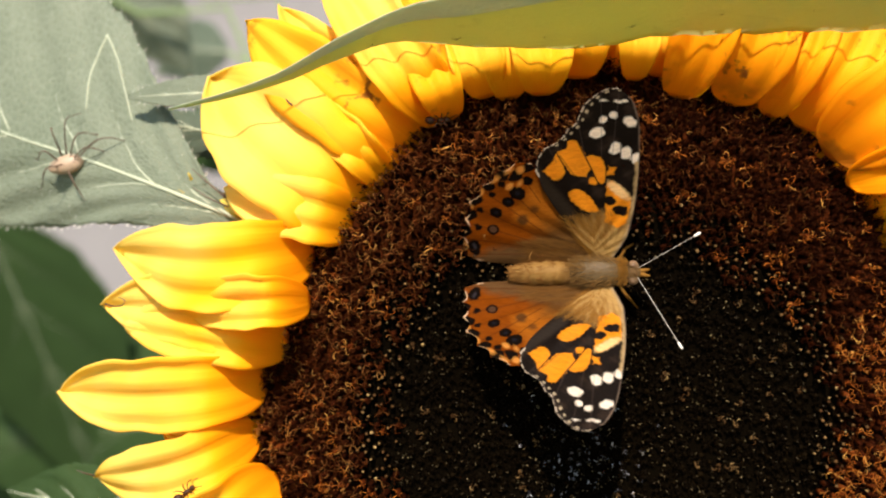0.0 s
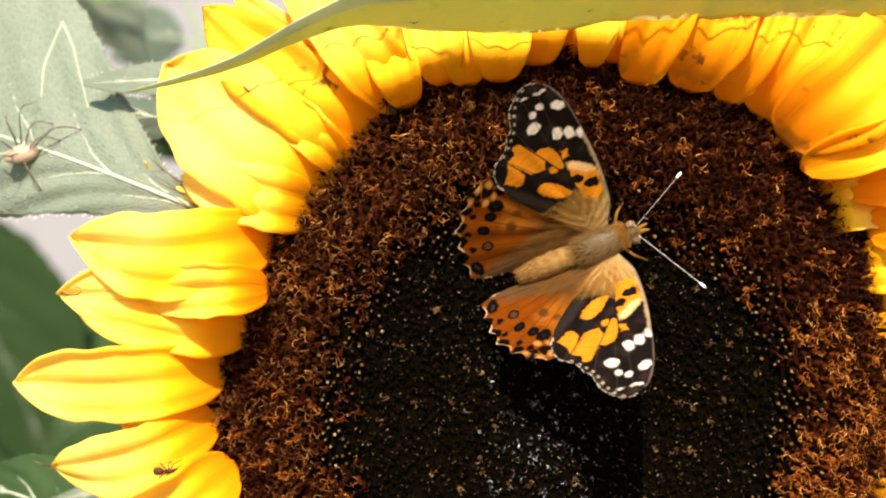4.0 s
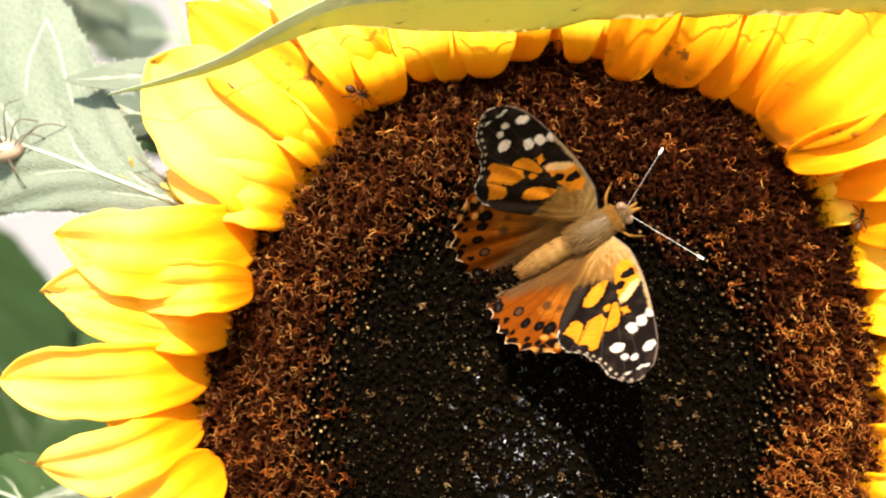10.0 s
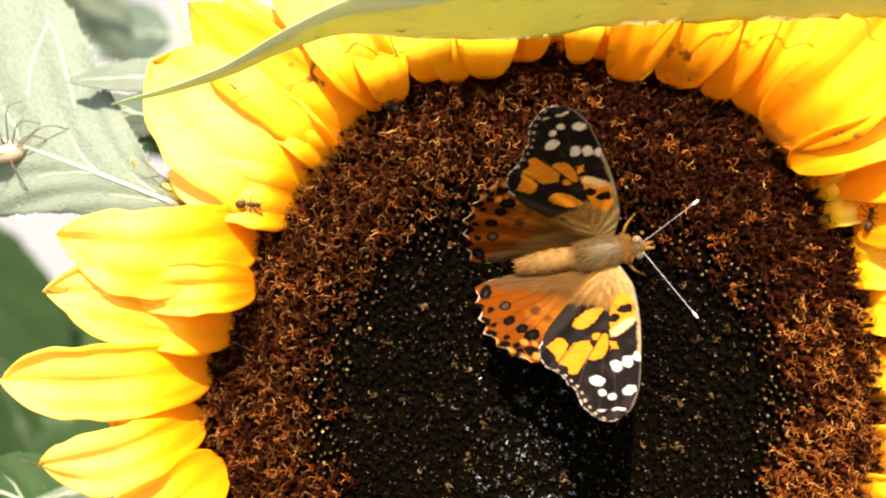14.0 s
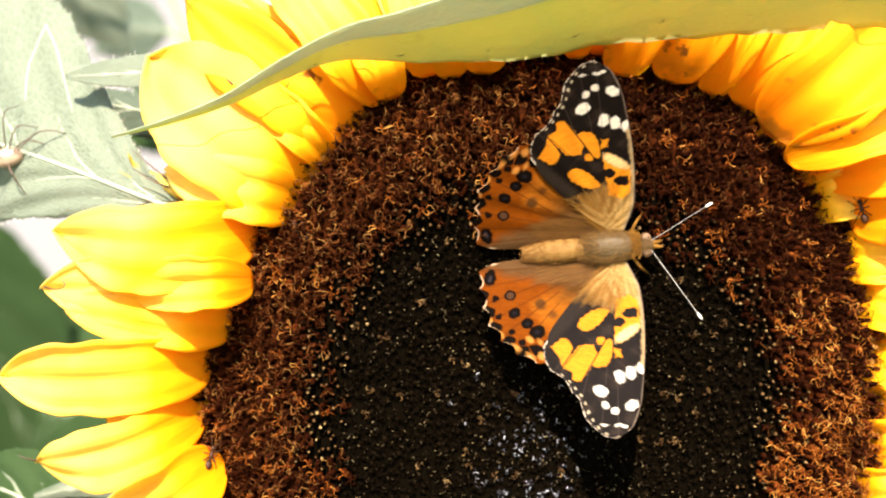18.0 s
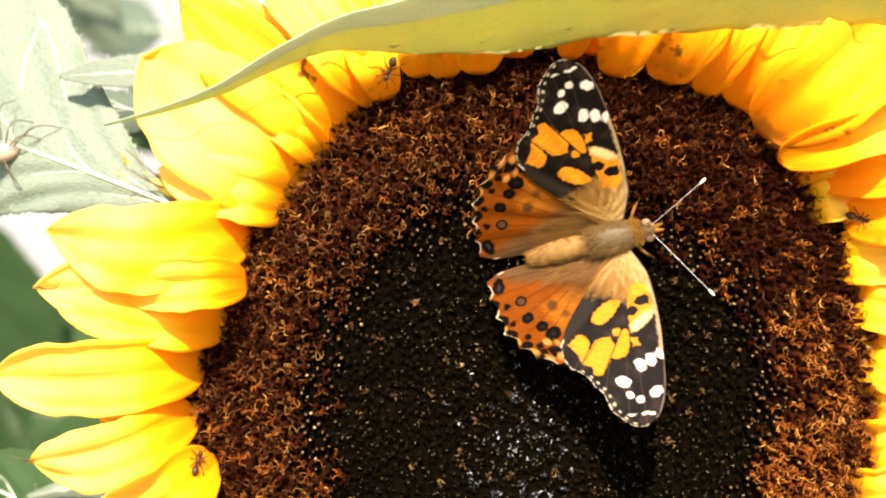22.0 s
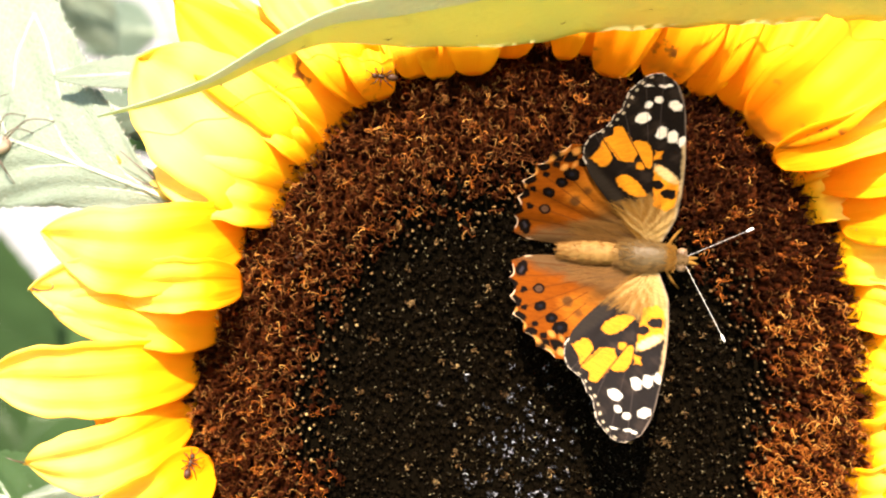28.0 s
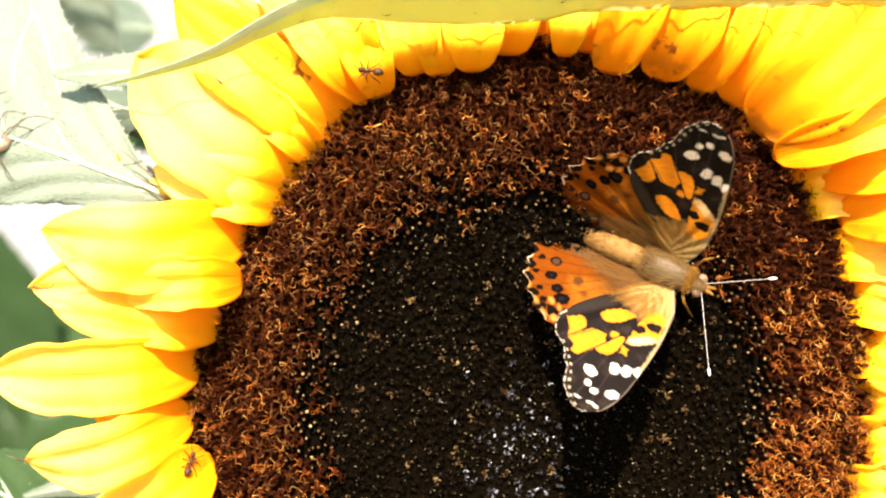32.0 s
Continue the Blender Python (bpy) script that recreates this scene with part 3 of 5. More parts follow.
        w = np.array(m)
        rest[q][0].append(v @ w[:3, :3].T + w[:3, 3])
        rest[q][1].extend([tuple(j + base[q] for j in g) for g in f])
        rest[q][2].extend(s)
        base[q] += len(v)
    for q, label in enumerate(("closed blackish florets of the middle", "opened brown florets with golden curls", "opened brown florets with golden curls")):
        ob = part("floret_carpet", mesh_of("floret_carpet", np.vstack(rest[q][0]), rest[q][1], mats, slots=rest[q][2]), disc, label)
        ob["kind"] = "stuff"


build_florets()


def petal_shape(inner, tip, width, z0, ztip, arch=2.0, cup=1.6, bow=0.0, blunt=0.5, seed=0, rise=0.30, lightened=0.0):
    """A ray petal from its rounded inner end to its pointed tip."""
    rng = np.random.default_rng(seed + 11)
    nu, nv = 34, 15
    a, b = np.array(inner, float), np.array(tip, float)
    d = b - a
    side = np.array((-d[1], d[0])) / np.linalg.norm(d)
    ph = rng.uniform(0, 6.28, 4)
    v, uv = [], []
    for i in range(nu):
        s = (i / (nu - 1)) ** 1.25
        if s < 0.2:
            w = 0.30 + 0.64 * math.sqrt(max(0.0, 1 - (1 - s / 0.2) ** 2))
        else:
            w = 0.94 + 0.06 * math.sin((s - 0.2) / 0.3 * math.pi / 2) if s < 0.5 else max(0.0, 1 - ((s - 0.5) / 0.5) ** (1.6 + 2 * blunt)) ** (0.95 - 0.3 * blunt)
        w *= width
        c = a + d * s + side * bow * math.sin(math.pi * s)
        for j in range(nv):
            t = -1 + 2 * j / (nv - 1)
            z = z0 + (ztip - z0) * s + arch * 1.7 * math.sin(math.pi * s ** 0.8) - 8.5 * max(0.0, 1 - s / rise) ** 2
            z += 1.35 * cup * (t * t - 0.4) * (0.4 + 0.6 * math.sin(math.pi * min(1, s * 1.05)))
            z += 0.75 * math.cos(2.6 * math.pi * t + ph[0]) * math.sin(math.pi * s) + 0.8 * math.sin(6 * s + ph[1] + 1.9 * t) * s + 0.35 * math.sin(11 * s + ph[2] - 3 * t) * s
            edge = 1 + 0.03 * math.sin(17 * s + ph[2]) * abs(t) + 0.02 * math.sin(31 * s + ph[3]) * abs(t)
            p = c + side * (t * w * edge)
            v.append((p[0], p[1], z))
            uv.append((min(1.0, s + lightened), (t + 1) / 2 * 0.4 + seed * 0.37))
    return np.array(v), grid_faces(nu, nv), uv


def px(x, y, z=0.0):
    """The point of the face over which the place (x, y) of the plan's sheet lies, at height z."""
    k = (196 - z) / 196
    return ((x - 784) / 11 * k - CENTRE[0], (441 - y) / 11 * k - CENTRE[1])


# inner end, tip, half width, height of both ends, arch, cup, bow, stained with amber shade
PETALS = [
    ((636, 240), (335, 5), 6.6, 3, -3, 2.2, 1.4, 1.5, 1),
    ((590, 290), (410, 140), 3.4, 4, -2, 1.0, 1.6, -0.8, 0),
    ((558, 340), (268, 106), 9.6, 3, 3, 2.4, 1.8, 0.6, 0),
    ((546, 366), (300, 306), 5.0, 3.2, 4, 2.6, 1.0, 0.0, 0),
    ((468, 418), (98, 414), 6.6, 4, 0, 3.0, 1.6, 3.0, 0),
    ((460, 505), (230, 520), 4.0, 8, 5, 2.6, 1.2, -0.6, 0),
    ((422, 582), (120, 548), 4.9, 4, 1, 1.6, 0.8, -1.2, 0),
    ((425, 560), (78, 514), 5.6, 2, -2, 2.0, 1.4, -1.5, 0),
    ((385, 650), (2, 672), 5.6, 3, -1, 3.0, 1.8, 0.5, 0),
    ((368, 705), (140, 700), 3.4, 0, -4, 1.5, 1.0, 0.0, 0),
    ((370, 742), (70, 822), 4.8, 3, 0, 3.0, 1.6, 1.8, 0),
    ((404, 822), (150, 960), 5.6, 6, 2, 2.0, 3.4, 1.6, 0),
    ((392, 880), (180, 1060), 4.6, 2, -2, 2.0, 1.4, 0.0, 0),
    ((690, 190), (470, -120), 4.6, 3, 4, 2.4, 1.6, 0.6, 0),
    ((700, 186), (560, -200), 3.6, 4, 5, 2.4, 1.6, 0.0, 1),
    ((765, 146), (650, -250), 4.0, 4, 5, 2.4, 1.6, 0.0, 0),
    ((805, 150), (745, -300), 3.6, 3, 4, 2.2, 1.4, 0.0, 0),
    ((862, 142), (850, -260), 4.4, 5, 6, 2.8, 2.0, 0.0, 0),
    ((925, 112), (930, -300), 4.6, 4, 5, 2.4, 1.6, 0.0, 0),
    ((1025, 115), (1030, -280), 3.0, 4, 5, 2.0, 1.2, 0.0, 0),
    ((1066, 108), (1085, -260), 3.0, 3, 4, 2.0, 1.2, 0.0, 0),
    ((1105, 146), (1190, -280), 4.4, 5, 2, 2.8, 1.8, -1.0, 1),
    ((1195, 158), (1290, -230), 5.0, 4, 2, 2.6, 1.6, -1.0, 1),
    ((1262, 178), (1370, -180), 3.4, 3, 1, 2.4, 1.4, -1.0, 1),
    ((1320, 200), (1500, -160), 4.6, 3, 1, 2.4, 1.4, -1.0, 1),
    ((1368, 248), (1690, -90), 6.6, 6, 3, 3.2, 2.2, -1.6, 1),
    ((1402, 288), (1800, 120), 3.8, 6, 4, 2.6, 2.0, -1.2, 0),
    ((1470, 325), (1880, 220), 4.4, 3, 1, 2.4, 1.4, -1.0, 1),
    ((1518, 398), (1900, 330), 5.0, 3, 1, 2.4, 1.4, -1.0, 1),
    ((1554, 470), (1930, 430), 4.6, 3, 0, 2.4, 1.4, 0.0, 0),
    ((1550, 530), (1930, 560), 4.4, 4, 1, 2.4, 1.4, 0.0, 0),
    ((1566, 610), (1930, 650), 4.0, 1, -2, 2.4, 1.4, 0.0, 0),
    ((1563, 735), (1930, 720), 3.4, 4, 2, 2.4, 1.4, 0.0, 0),
    ((1538, 800), (1900, 800), 4.2, 4, 2, 2.4, 1.4, 0.0, 0),
    ((1526, 870), (1880, 930), 4.6, 4, 2, 2.4, 1.4, 0.0, 0),
]


def build_petals():
    rng = np.random.default_rng(3)
    k = 0

    def one(inner, tip, w, z0, z1, arch, cup, bow, stained_shaded, rise=0.30, lightened=0.0):
        nonlocal k
        v, f, uv = petal_shape(inner, tip, w, z0, z1, arch, cup, bow, rng.uniform(0.2, 0.6), k, rise, lightened)
        ob = part("petal", mesh_of("petal", v, f, PETAL_STAINED_SHADED if stained_shaded else PETAL, uv=uv), flower, "yellow ray petal with brown stains and a painted amber shade" if stained_shaded else "")
        mod = ob.modifiers.new("thickness", "SOLIDIFY")
        mod.thickness, mod.offset = 0.0003, -1
        k += 1

    for (ix, iy), (tx, ty), w, z0, z1, arch, cup, bow, stained_shaded in PETALS:
        ix, iy = (ix, iy - 9) if iy < 260 and ix > 650 else (ix - 12, iy) if ix < 555 else (ix, iy)
        if ix > 1440 and iy > 420:
            z0, z1 = z0 - 7, z1 - 4
        if ix > 1180:
            z1, arch = z1 - 7, arch * 1.0
        elif ix < 560:
            z1, cup = z1 - 5, cup * 0.75
        elif iy < 200:
            z1, cup = z1 - 8, cup * 0.7
        if ix < 640 and iy < 380:
            z0, arch = z0 + 1.0, arch * 0.55
        else:
            z0 += 3.0
        top = 690 < ix < 1090 and iy < 200
        if top:
            z0, z1, arch = z0 + 1.5, z1 - 9, arch * 0.3
        one(px(ix, iy, z0 - 7), px(tx, ty, z1), w * (1.22 if iy < 260 and ix > 650 else 1.07), z0, z1, arch, cup, bow, stained_shaded, 0.13 if top else 0.30, 0.14 if top else 0.0)
    # the ring below, and a second row behind
    for a in np.arange(205, 342, 8.5):
        b = radians(a + rng.uniform(-2, 2))
        r0, r1 = 53.0, 53 + rng.uniform(34, 44)
        one((r0 * math.cos(b), r0 * math.sin(b)), (r1 * math.cos(b + .05), r1 * math.sin(b + .05)), rng.uniform(4.4, 6.2), -4, rng.uniform(-6, -2), 2.6, 1.6, 0, 0)
    for a in np.arange(-20, 205, 9.0):
        b = radians(a + rng.uniform(-2, 2))
        r0, r1 = 54.0, 54 + rng.uniform(13, 18) + (14 if 35 < a < 125 else 0)
        lean = 0.28 * math.cos(b) * (1 if math.sin(b) > 0 else -1) * -1
        one((r0 * math.cos(b), r0 * math.sin(b)), (r1 * math.cos(b + lean * .4), r1 * math.sin(b + lean * .4)), rng.uniform(4.2, 5.6), -2, -6, 1.6, 1.4, 0, 0)


build_petals()


def build_bracts():
    """Green-yellow bract tips and dried threads that show behind the petals."""
    for pts, r in (([(330, 345, -6), (280, 320, -9), (245, 300, -10), (232, 278, -8)], 1.7), ([(340, 350, -6), (290, 338, -9), (255, 330, -10), (215, 308, -8)], 0.5), ([(340, 320, -6), (300, 318, -8), (270, 312, -8)], 1.3)):
        c = spline([(*px(x, y, z), z) for x, y, z in pts], 16)
        v, f = tube(c, r * np.linspace(1, 0.08, 16), 6)
        part("bract", mesh_of("bract", v * np.array((1, 1, 1)), f, BRACT), flower, "thin yellow-green bract tip")
    for pts in ([(300, 322, -4), (268, 296, -5), (238, 270, -5)], [(304, 338, -4), (272, 324, -5), (240, 304, -5)], [(372, 112, -3), (360, 92, -2), (344, 78, -1)], [(418, 156, 4), (410, 149, 4), (404, 142, 3)], [(70, 822, 0), (52, 818, 1), (36, 812, 1)], [(84, 514, 1), (100, 518, 2), (116, 516, 3), (120, 506, 3), (108, 502, 3)]):
        c = spline([(*px(x, y, z), z) for x, y, z in pts], 10)
        v, f = tube(c, np.linspace(0.16, 0.06, 10), 5)
        part("thread", mesh_of("thread", v, f, CHITIN), flower, "dried brown thread")
    for a in np.arange(0, 360, 10.0):
        w = radians(a)
        c = spline([(48 * math.cos(w), 48 * math.sin(w), -17), (60 * math.cos(w), 60 * math.sin(w), -13), (70 * math.cos(w + .05), 70 * math.sin(w + .05), -15)], 12)
        side = np.array((-math.sin(w), math.cos(w), 0))
        wid = 5.0 * np.sin(np.linspace(0.5, 3.1, 12))
        v = np.array([q + side * wid[i] * t + np.array((0, 0, -0.6 * t * t)) for i, q in enumerate(c) for t in (-1, -.5, 0, .5, 1)])
        ob = part("bract", mesh_of("bract", v, grid_faces(12, 5), STEM), flower, "green bract behind the petals")
        mod = ob.modifiers.new("thickness", "SOLIDIFY")
        mod.thickness = 0.0005
    c = spline([(0, 0, -24), (4, -30, -45), (6, -200, -70), (0, -700, -60), (0, -1480, -60)], 40)
    v, f = tube(c, np.linspace(13, 16, 40), 14)
    part("stem", mesh_of("stem", v, f, STEM), flower, "thick green hairy stem")


build_bracts()

# ---- leaves ----
def build_leaf(name, m, spine, left, right, mat, label, ribs=7, teeth=0.0, wave=1.0, seed=0, drop=(0.0, 0.0), rib_size=1.0, hairs=0, under=None, stalk=None, rim=False, fan=None):
    """A leaf blade on a spine (mm). left and right: half widths from base to tip; drop: how far each half falls back; fan: the way that the blade spreads to its left."""
    rng = np.random.default_rng(seed)
    nu, nv = 70, 33
    sp = spline(spine, nu)
    tang = np.gradient(sp, axis=0)
    tang /= np.linalg.norm(tang, axis=1)[:, None]
    side = np.stack([-tang[:, 1], tang[:, 0], np.zeros(nu)], 1)
    side /= np.linalg.norm(side, axis=1)[:, None] + 1e-9
    if fan:
        side[:] = np.array(fan) / math.hypot(fan[0], fan[1])
    s = np.linspace(0, 1, nu)
    wl = np.interp(s, np.linspace(0, 1, len(left)), left)
    wr = np.interp(s, np.linspace(0, 1, len(right)), right)

    def surface(i, t, raised=0.0):
        w = (wl if t >= 0 else wr)[i]
        fall = drop[0] if t >= 0 else drop[1]
        tooth = 1 + teeth * ((s[i] * 26) % 1.0) * abs(t) ** 6 if teeth else 1.0
        p = sp[i] + side[i] * (t * w * tooth)
        z = -fall * abs(t) ** 1.15 * w / 10
        z += wave * min(1.0, w / 8) * (0.55 * math.sin(9 * s[i] + seed + 2.2 * t) * abs(t) + 0.28 * math.sin(23 * s[i] + 3 * seed) * t * t)
        q = abs(t) * 0.34 - s[i]
        z += 0.3 * wave * min(1.0, w / 10) ** 2 * math.cos(q * ribs * 2 * math.pi) * min(1, 3 * abs(t))
        return p + np.array((0, 0, z + raised))

    v, uv = [], []
    for i in range(nu):
        for j in range(nv):
            t = -1 + 2 * j / (nv - 1)
            v.append(surface(i, t))
            uv.append((s[i] * 2, t * 0.5))
    root = thing(name, m, label, "leaf")
    half = [1 if under and (k % (nv - 1)) >= (nv - 1) // 2 else 0 for k in range((nu - 1) * (nv - 1))]
    blade = part("blade", mesh_of("blade", v, grid_faces(nu, nv), [mat, under or mat], uv=uv, slots=half), root)
    mod = blade.modifiers.new("thickness", "SOLIDIFY")
    mod.thickness, mod.offset = 0.0002, -1
    tv, tf = tube(sp + np.array((0, 0, 0.15)), np.linspace(0.75, 0.12, nu) * rib_size, 8)
    part("midrib", mesh_of("midrib", tv, tf, RIB), root, "pale midrib")
    if rim:
        # the thickened pale margin, and the dark tips of the teeth that stand along it
        tv, tf = tube([surface(i, 1.0, 0.1) for i in range(nu)], np.linspace(0.15, 0.06, nu), 6)
        part("margin", mesh_of("margin", tv, tf, LEAF_MARGIN), root, "pale thickened margin")
        for i in range(16, nu - 8, 5):
            t = rng.uniform(0.70, 0.80)
            p, d = surface(i, t, 0.15), tang[i] * rng.uniform(0.5, 1.3)
            tv, tf = tube([p - d, p + side[i] * 0.25, p + d], [0.04, rng.uniform(0.10, 0.20), 0.04], 5)
            part("tooth", mesh_of("tooth", tv, tf, LEAF_TOOTH), root, "small dark tooth")
    if stalk:
        c = spline([sp[0], sp[0] + np.array((4, -14, -4)), *stalk], 40)
        tv, tf = tube(c, np.linspace(0.9 * rib_size + 0.3, 2.2, 40), 8)
        part("stalk", mesh_of("stalk", tv, tf, STEM), root, "green leaf stalk")
    for k in range(1, ribs):
        for sgn in (1, -1):
            pts = []
            for t in np.linspace(0.02, 0.93, 14):
                x = (k - 0.5) / ribs + t * 0.34
                if x > 0.98:
                    break
                pts.append(surface(min(nu - 1, int(x * (nu - 1))), sgn * t, 0.10))
            if len(pts) > 3:
                pts = spline(pts, 16)
                tv, tf = tube(pts, np.linspace(0.36, 0.08, 16) * rib_size, 5)
                part("vein", mesh_of("vein", tv, tf, RIB), root)
    if hairs:
        fuzz = []
        for _ in range(hairs):
            i = rng.integers(4, nu - 2)
            t = rng.choice((-1.0, 1.0)) if rng.random() < 0.6 else rng.uniform(-1, 1)
            p = surface(i, t)
            d = side[i] * (t * rng.uniform(0.2, 0.8)) + np.array((rng.normal(0, .25), rng.normal(0, .25), rng.uniform(0.0, 0.4)))
            fuzz.append(tube([p, p + d * 0.6, p + d], [0.035, 0.025, 0.01], 3, False))
        hv, hf = joined(fuzz)
        ob = part("fuzz", mesh_of("fuzz", hv, hf, HAIR_PALE), root, "short pale hairs")
        ob["kind"] = "stuff"
    return root


def sheet(x, y, z):
    """A place of the plan's sheet at height z, on the axes of the face."""
    k = (196 - z) / 196
    return ((x - 784) / 11 * k, (441 - y) / 11 * k, z)


PIVOT = sheet(2660, -60, 28)


def shifted(points, o):
    return [tuple(np.array(p) - np.array(o)) for p in points]


front_leaf = build_leaf("sunflower_leaf", at(*PIVOT),
                        shifted([sheet(2500, -290, 33), sheet(1700, -190, 25), sheet(1140, -105, 19), sheet(940, -45, 17), sheet(740, -8, 14), sheet(610, 8, 11), sheet(500, 52, 10), sheet(400, 104, 8.5), sheet(300, 137, 6.5), sheet(195, 162, 4)], PIVOT),
                        [18.0, 18.0, 16.4, 13.8, 11.6, 9.8, 7.4, 4.6, 1.8, 0.6, 0.1], [9, 9, 9, 10, 9.4, 7.6, 5.4, 3.2, 1.5, 0.7, 0.1], LEAF_FRONT,
                        "pale green sunflower leaf hanging before the petals", ribs=9, teeth=0.05, wave=0.05, seed=2, fan=(-SUN.x, -SUN.z, SUN.y), rib_size=0.14, under=LEAF_UNDER, rim=True)
BACK = sheet(150, 280, -24)
back_leaf = build_leaf("sunflower_leaf", at(*BACK),
                       shifted([sheet(420, 400, -10), sheet(270, 340, -7), sheet(80, 268, -18), sheet(-150, 190, -30), sheet(-420, 60, -40)], BACK),
                       [2, 5, 8, 13, 17, 16, 8, 0.4], [1, 3.5, 13, 26, 34, 34, 16, 0.4], LEAF_BACK,
                       "grey-green hairy sunflower leaf with pale ribs", ribs=6, teeth=0.05, wave=1.6, seed=4, drop=(2.0, 2.0), rib_size=0.6, hairs=1600, stalk=shifted([(16, -190, -62), (21, -330, -66)], BACK))
TOOTHED = sheet(300, 130, -13)
build_leaf("sunflower_leaf", at(*TOOTHED), shifted([sheet(440, 126, -13), sheet(340, 131, -13), sheet(230, 136, -13), sheet(122, 142, -15)], TOOTHED),
           [3.0, 3.0, 2.9, 2.5, 1.8, 0.4], [3.2, 3.2, 3.4, 3.0, 2.2, 0.4], LEAF_BACK, "pale leaf with a toothed edge behind the petals", ribs=6, teeth=0.13, wave=0.9, seed=9, drop=(-3, 4), hairs=200, rib_size=0.4)
SHADED = sheet(300, 200, -26)
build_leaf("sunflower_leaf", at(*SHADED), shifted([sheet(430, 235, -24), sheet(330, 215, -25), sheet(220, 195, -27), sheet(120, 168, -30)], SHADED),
           [3, 4, 4.6, 3.6, 0.2], [2, 3, 3.4, 2.6, 0.2], LEAF_SHADED, "grey-green leaf in the shade behind the petals", ribs=6, teeth=0.12, wave=0.8, seed=13, drop=(3, 3), rib_size=0.5)

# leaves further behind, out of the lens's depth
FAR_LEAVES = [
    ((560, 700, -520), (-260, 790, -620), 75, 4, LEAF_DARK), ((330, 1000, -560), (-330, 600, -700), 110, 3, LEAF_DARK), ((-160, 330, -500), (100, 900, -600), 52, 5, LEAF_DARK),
    ((180, -70, -420), (170, 40, -440), 14, 6, LEAF_SHADED), ((470, 190, -420), (150, 250, -460), 24, 9, LEAF_DARK), ((40, -60, -300), (235, 95, -330), 20, 12, LEAF_BACK), ((300, 60, -380), (170, 100, -390), 16, 14, LEAF_SHADED),
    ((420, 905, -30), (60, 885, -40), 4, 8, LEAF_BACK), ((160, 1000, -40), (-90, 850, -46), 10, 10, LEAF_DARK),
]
for p, q, w, seed, mat in FAR_LEAVES:
    o = sheet(*p)
    e = sheet(*q)
    mid = tuple((i + j) / 2 + 6 * k for i, j, k in zip(o, e, (0.3, 0.8, 0.5)))
    build_leaf("sunflower_leaf", at(*o), shifted([o, mid, e], o), [0.2 * w, 0.8 * w, w, 0.8 * w, 0.4 * w, 0.3], [0.2 * w, 0.8 * w, w, 0.8 * w, 0.4 * w, 0.3], mat,
               "dark green leaf in the shade behind the flower" if mat is not LEAF_BACK else "pale green leaf behind the flower", ribs=5, teeth=0.06, wave=1.2, seed=seed, drop=(2, 2), rib_size=0.6, stalk=shifted([(o[0] + (90 if o[0] > -250 else -60), o[1] - 160, o[2] - 20), (o[0] + 160, -1480, o[2] - 20)], o))

# ---- the butterfly ----
butterfly = thing("butterfly", at(23, 2, 5), "orange and black butterfly with white spots on the disc", "butterfly")


def inside(x, y, poly):
    """Signed distance (mm, positive inside) of points from a polygon."""
    p = np.asarray(poly, float)
    q = np.roll(p, -1, axis=0)
    d = np.full(x.shape, 1e9)
    c = np.zeros(x.shape, bool)
    for (ax, ay), (bx, by) in zip(p, q):
        ex, ey = bx - ax, by - ay
        t = np.clip(((x - ax) * ex + (y - ay) * ey) / (ex * ex + ey * ey + 1e-12), 0, 1)
        d = np.minimum(d, np.hypot(x - ax - t * ex, y - ay - t * ey))
        c ^= ((ay > y) != (by > y)) & (x < ex * (y - ay) / (ey + 1e-12) + ax)
    return np.where(c, d, -d)


def spot(x, y, cx, cy, rx, ry=None, turn=0.0):
    ry = rx if ry is None else ry
    c, s = math.cos(radians(turn)), math.sin(radians(turn))
    u, w = (x - cx) * c + (y - cy) * s, -(x - cx) * s + (y - cy) * c
    return (1 - np.hypot(u / rx, w / ry)) * min(rx, ry)


def lay(colour, mask, over, soft=0.18):
    k = np.clip(mask / soft + 0.5, 0, 1)[..., None]
    return colour * (1 - k) + np.array(over) * k


ORANGE, DEEP, BLACK, WHITE, TAN = (0.80, 0.30, 0.012), (0.32, 0.092, 0.004), (0.007, 0.0045, 0.0035), (0.88, 0.82, 0.66), (0.34, 0.19, 0.050)

FORE_LEAD = [(2.6, 0.0), (5.2, 4.0), (6.7, 9.0), (7.7, 14.0), (8.4, 19.5), (8.8, 25.0), (8.2, 29.2), (6.4, 31.6)]
FORE_TRAIL = [(0.8, 0.2), (-2.5, 5.0), (-5.0, 10.2), (-6.9, 15.5), (-7.4, 20.2), (-5.3, 22.4), (-3.0, 24.1), (-1.0, 26.0), (0.7, 28.8), (2.6, 31.0), (4.4, 31.7), (6.4, 31.6)]
HIND_LEAD = [(0.5, 0.6), (-2.2, 6.0), (-5.5, 13.0), (-8.9, 18.9)]
HIND_TRAIL = [(0.0, -1.2), (-6.0, -1.4), (-12.5, -0.6), (-18.3, 0.5), (-20.9, 2.4), (-20.5, 6.6), (-19.9, 9.2), (-19.2, 12.0), (-17.3, 14.7), (-15.1, 17.2), (-12.7, 18.7), (-10.8, 19.2), (-8.9, 18.9)]
CELL = [(-3.1, 13.6), (-2.8, 12.0), (-1.2, 9.9), (0.0, 9.2), (1.4, 9.6), (0.5, 12.0), (-0.7, 13.5), (-1.9, 13.9)]
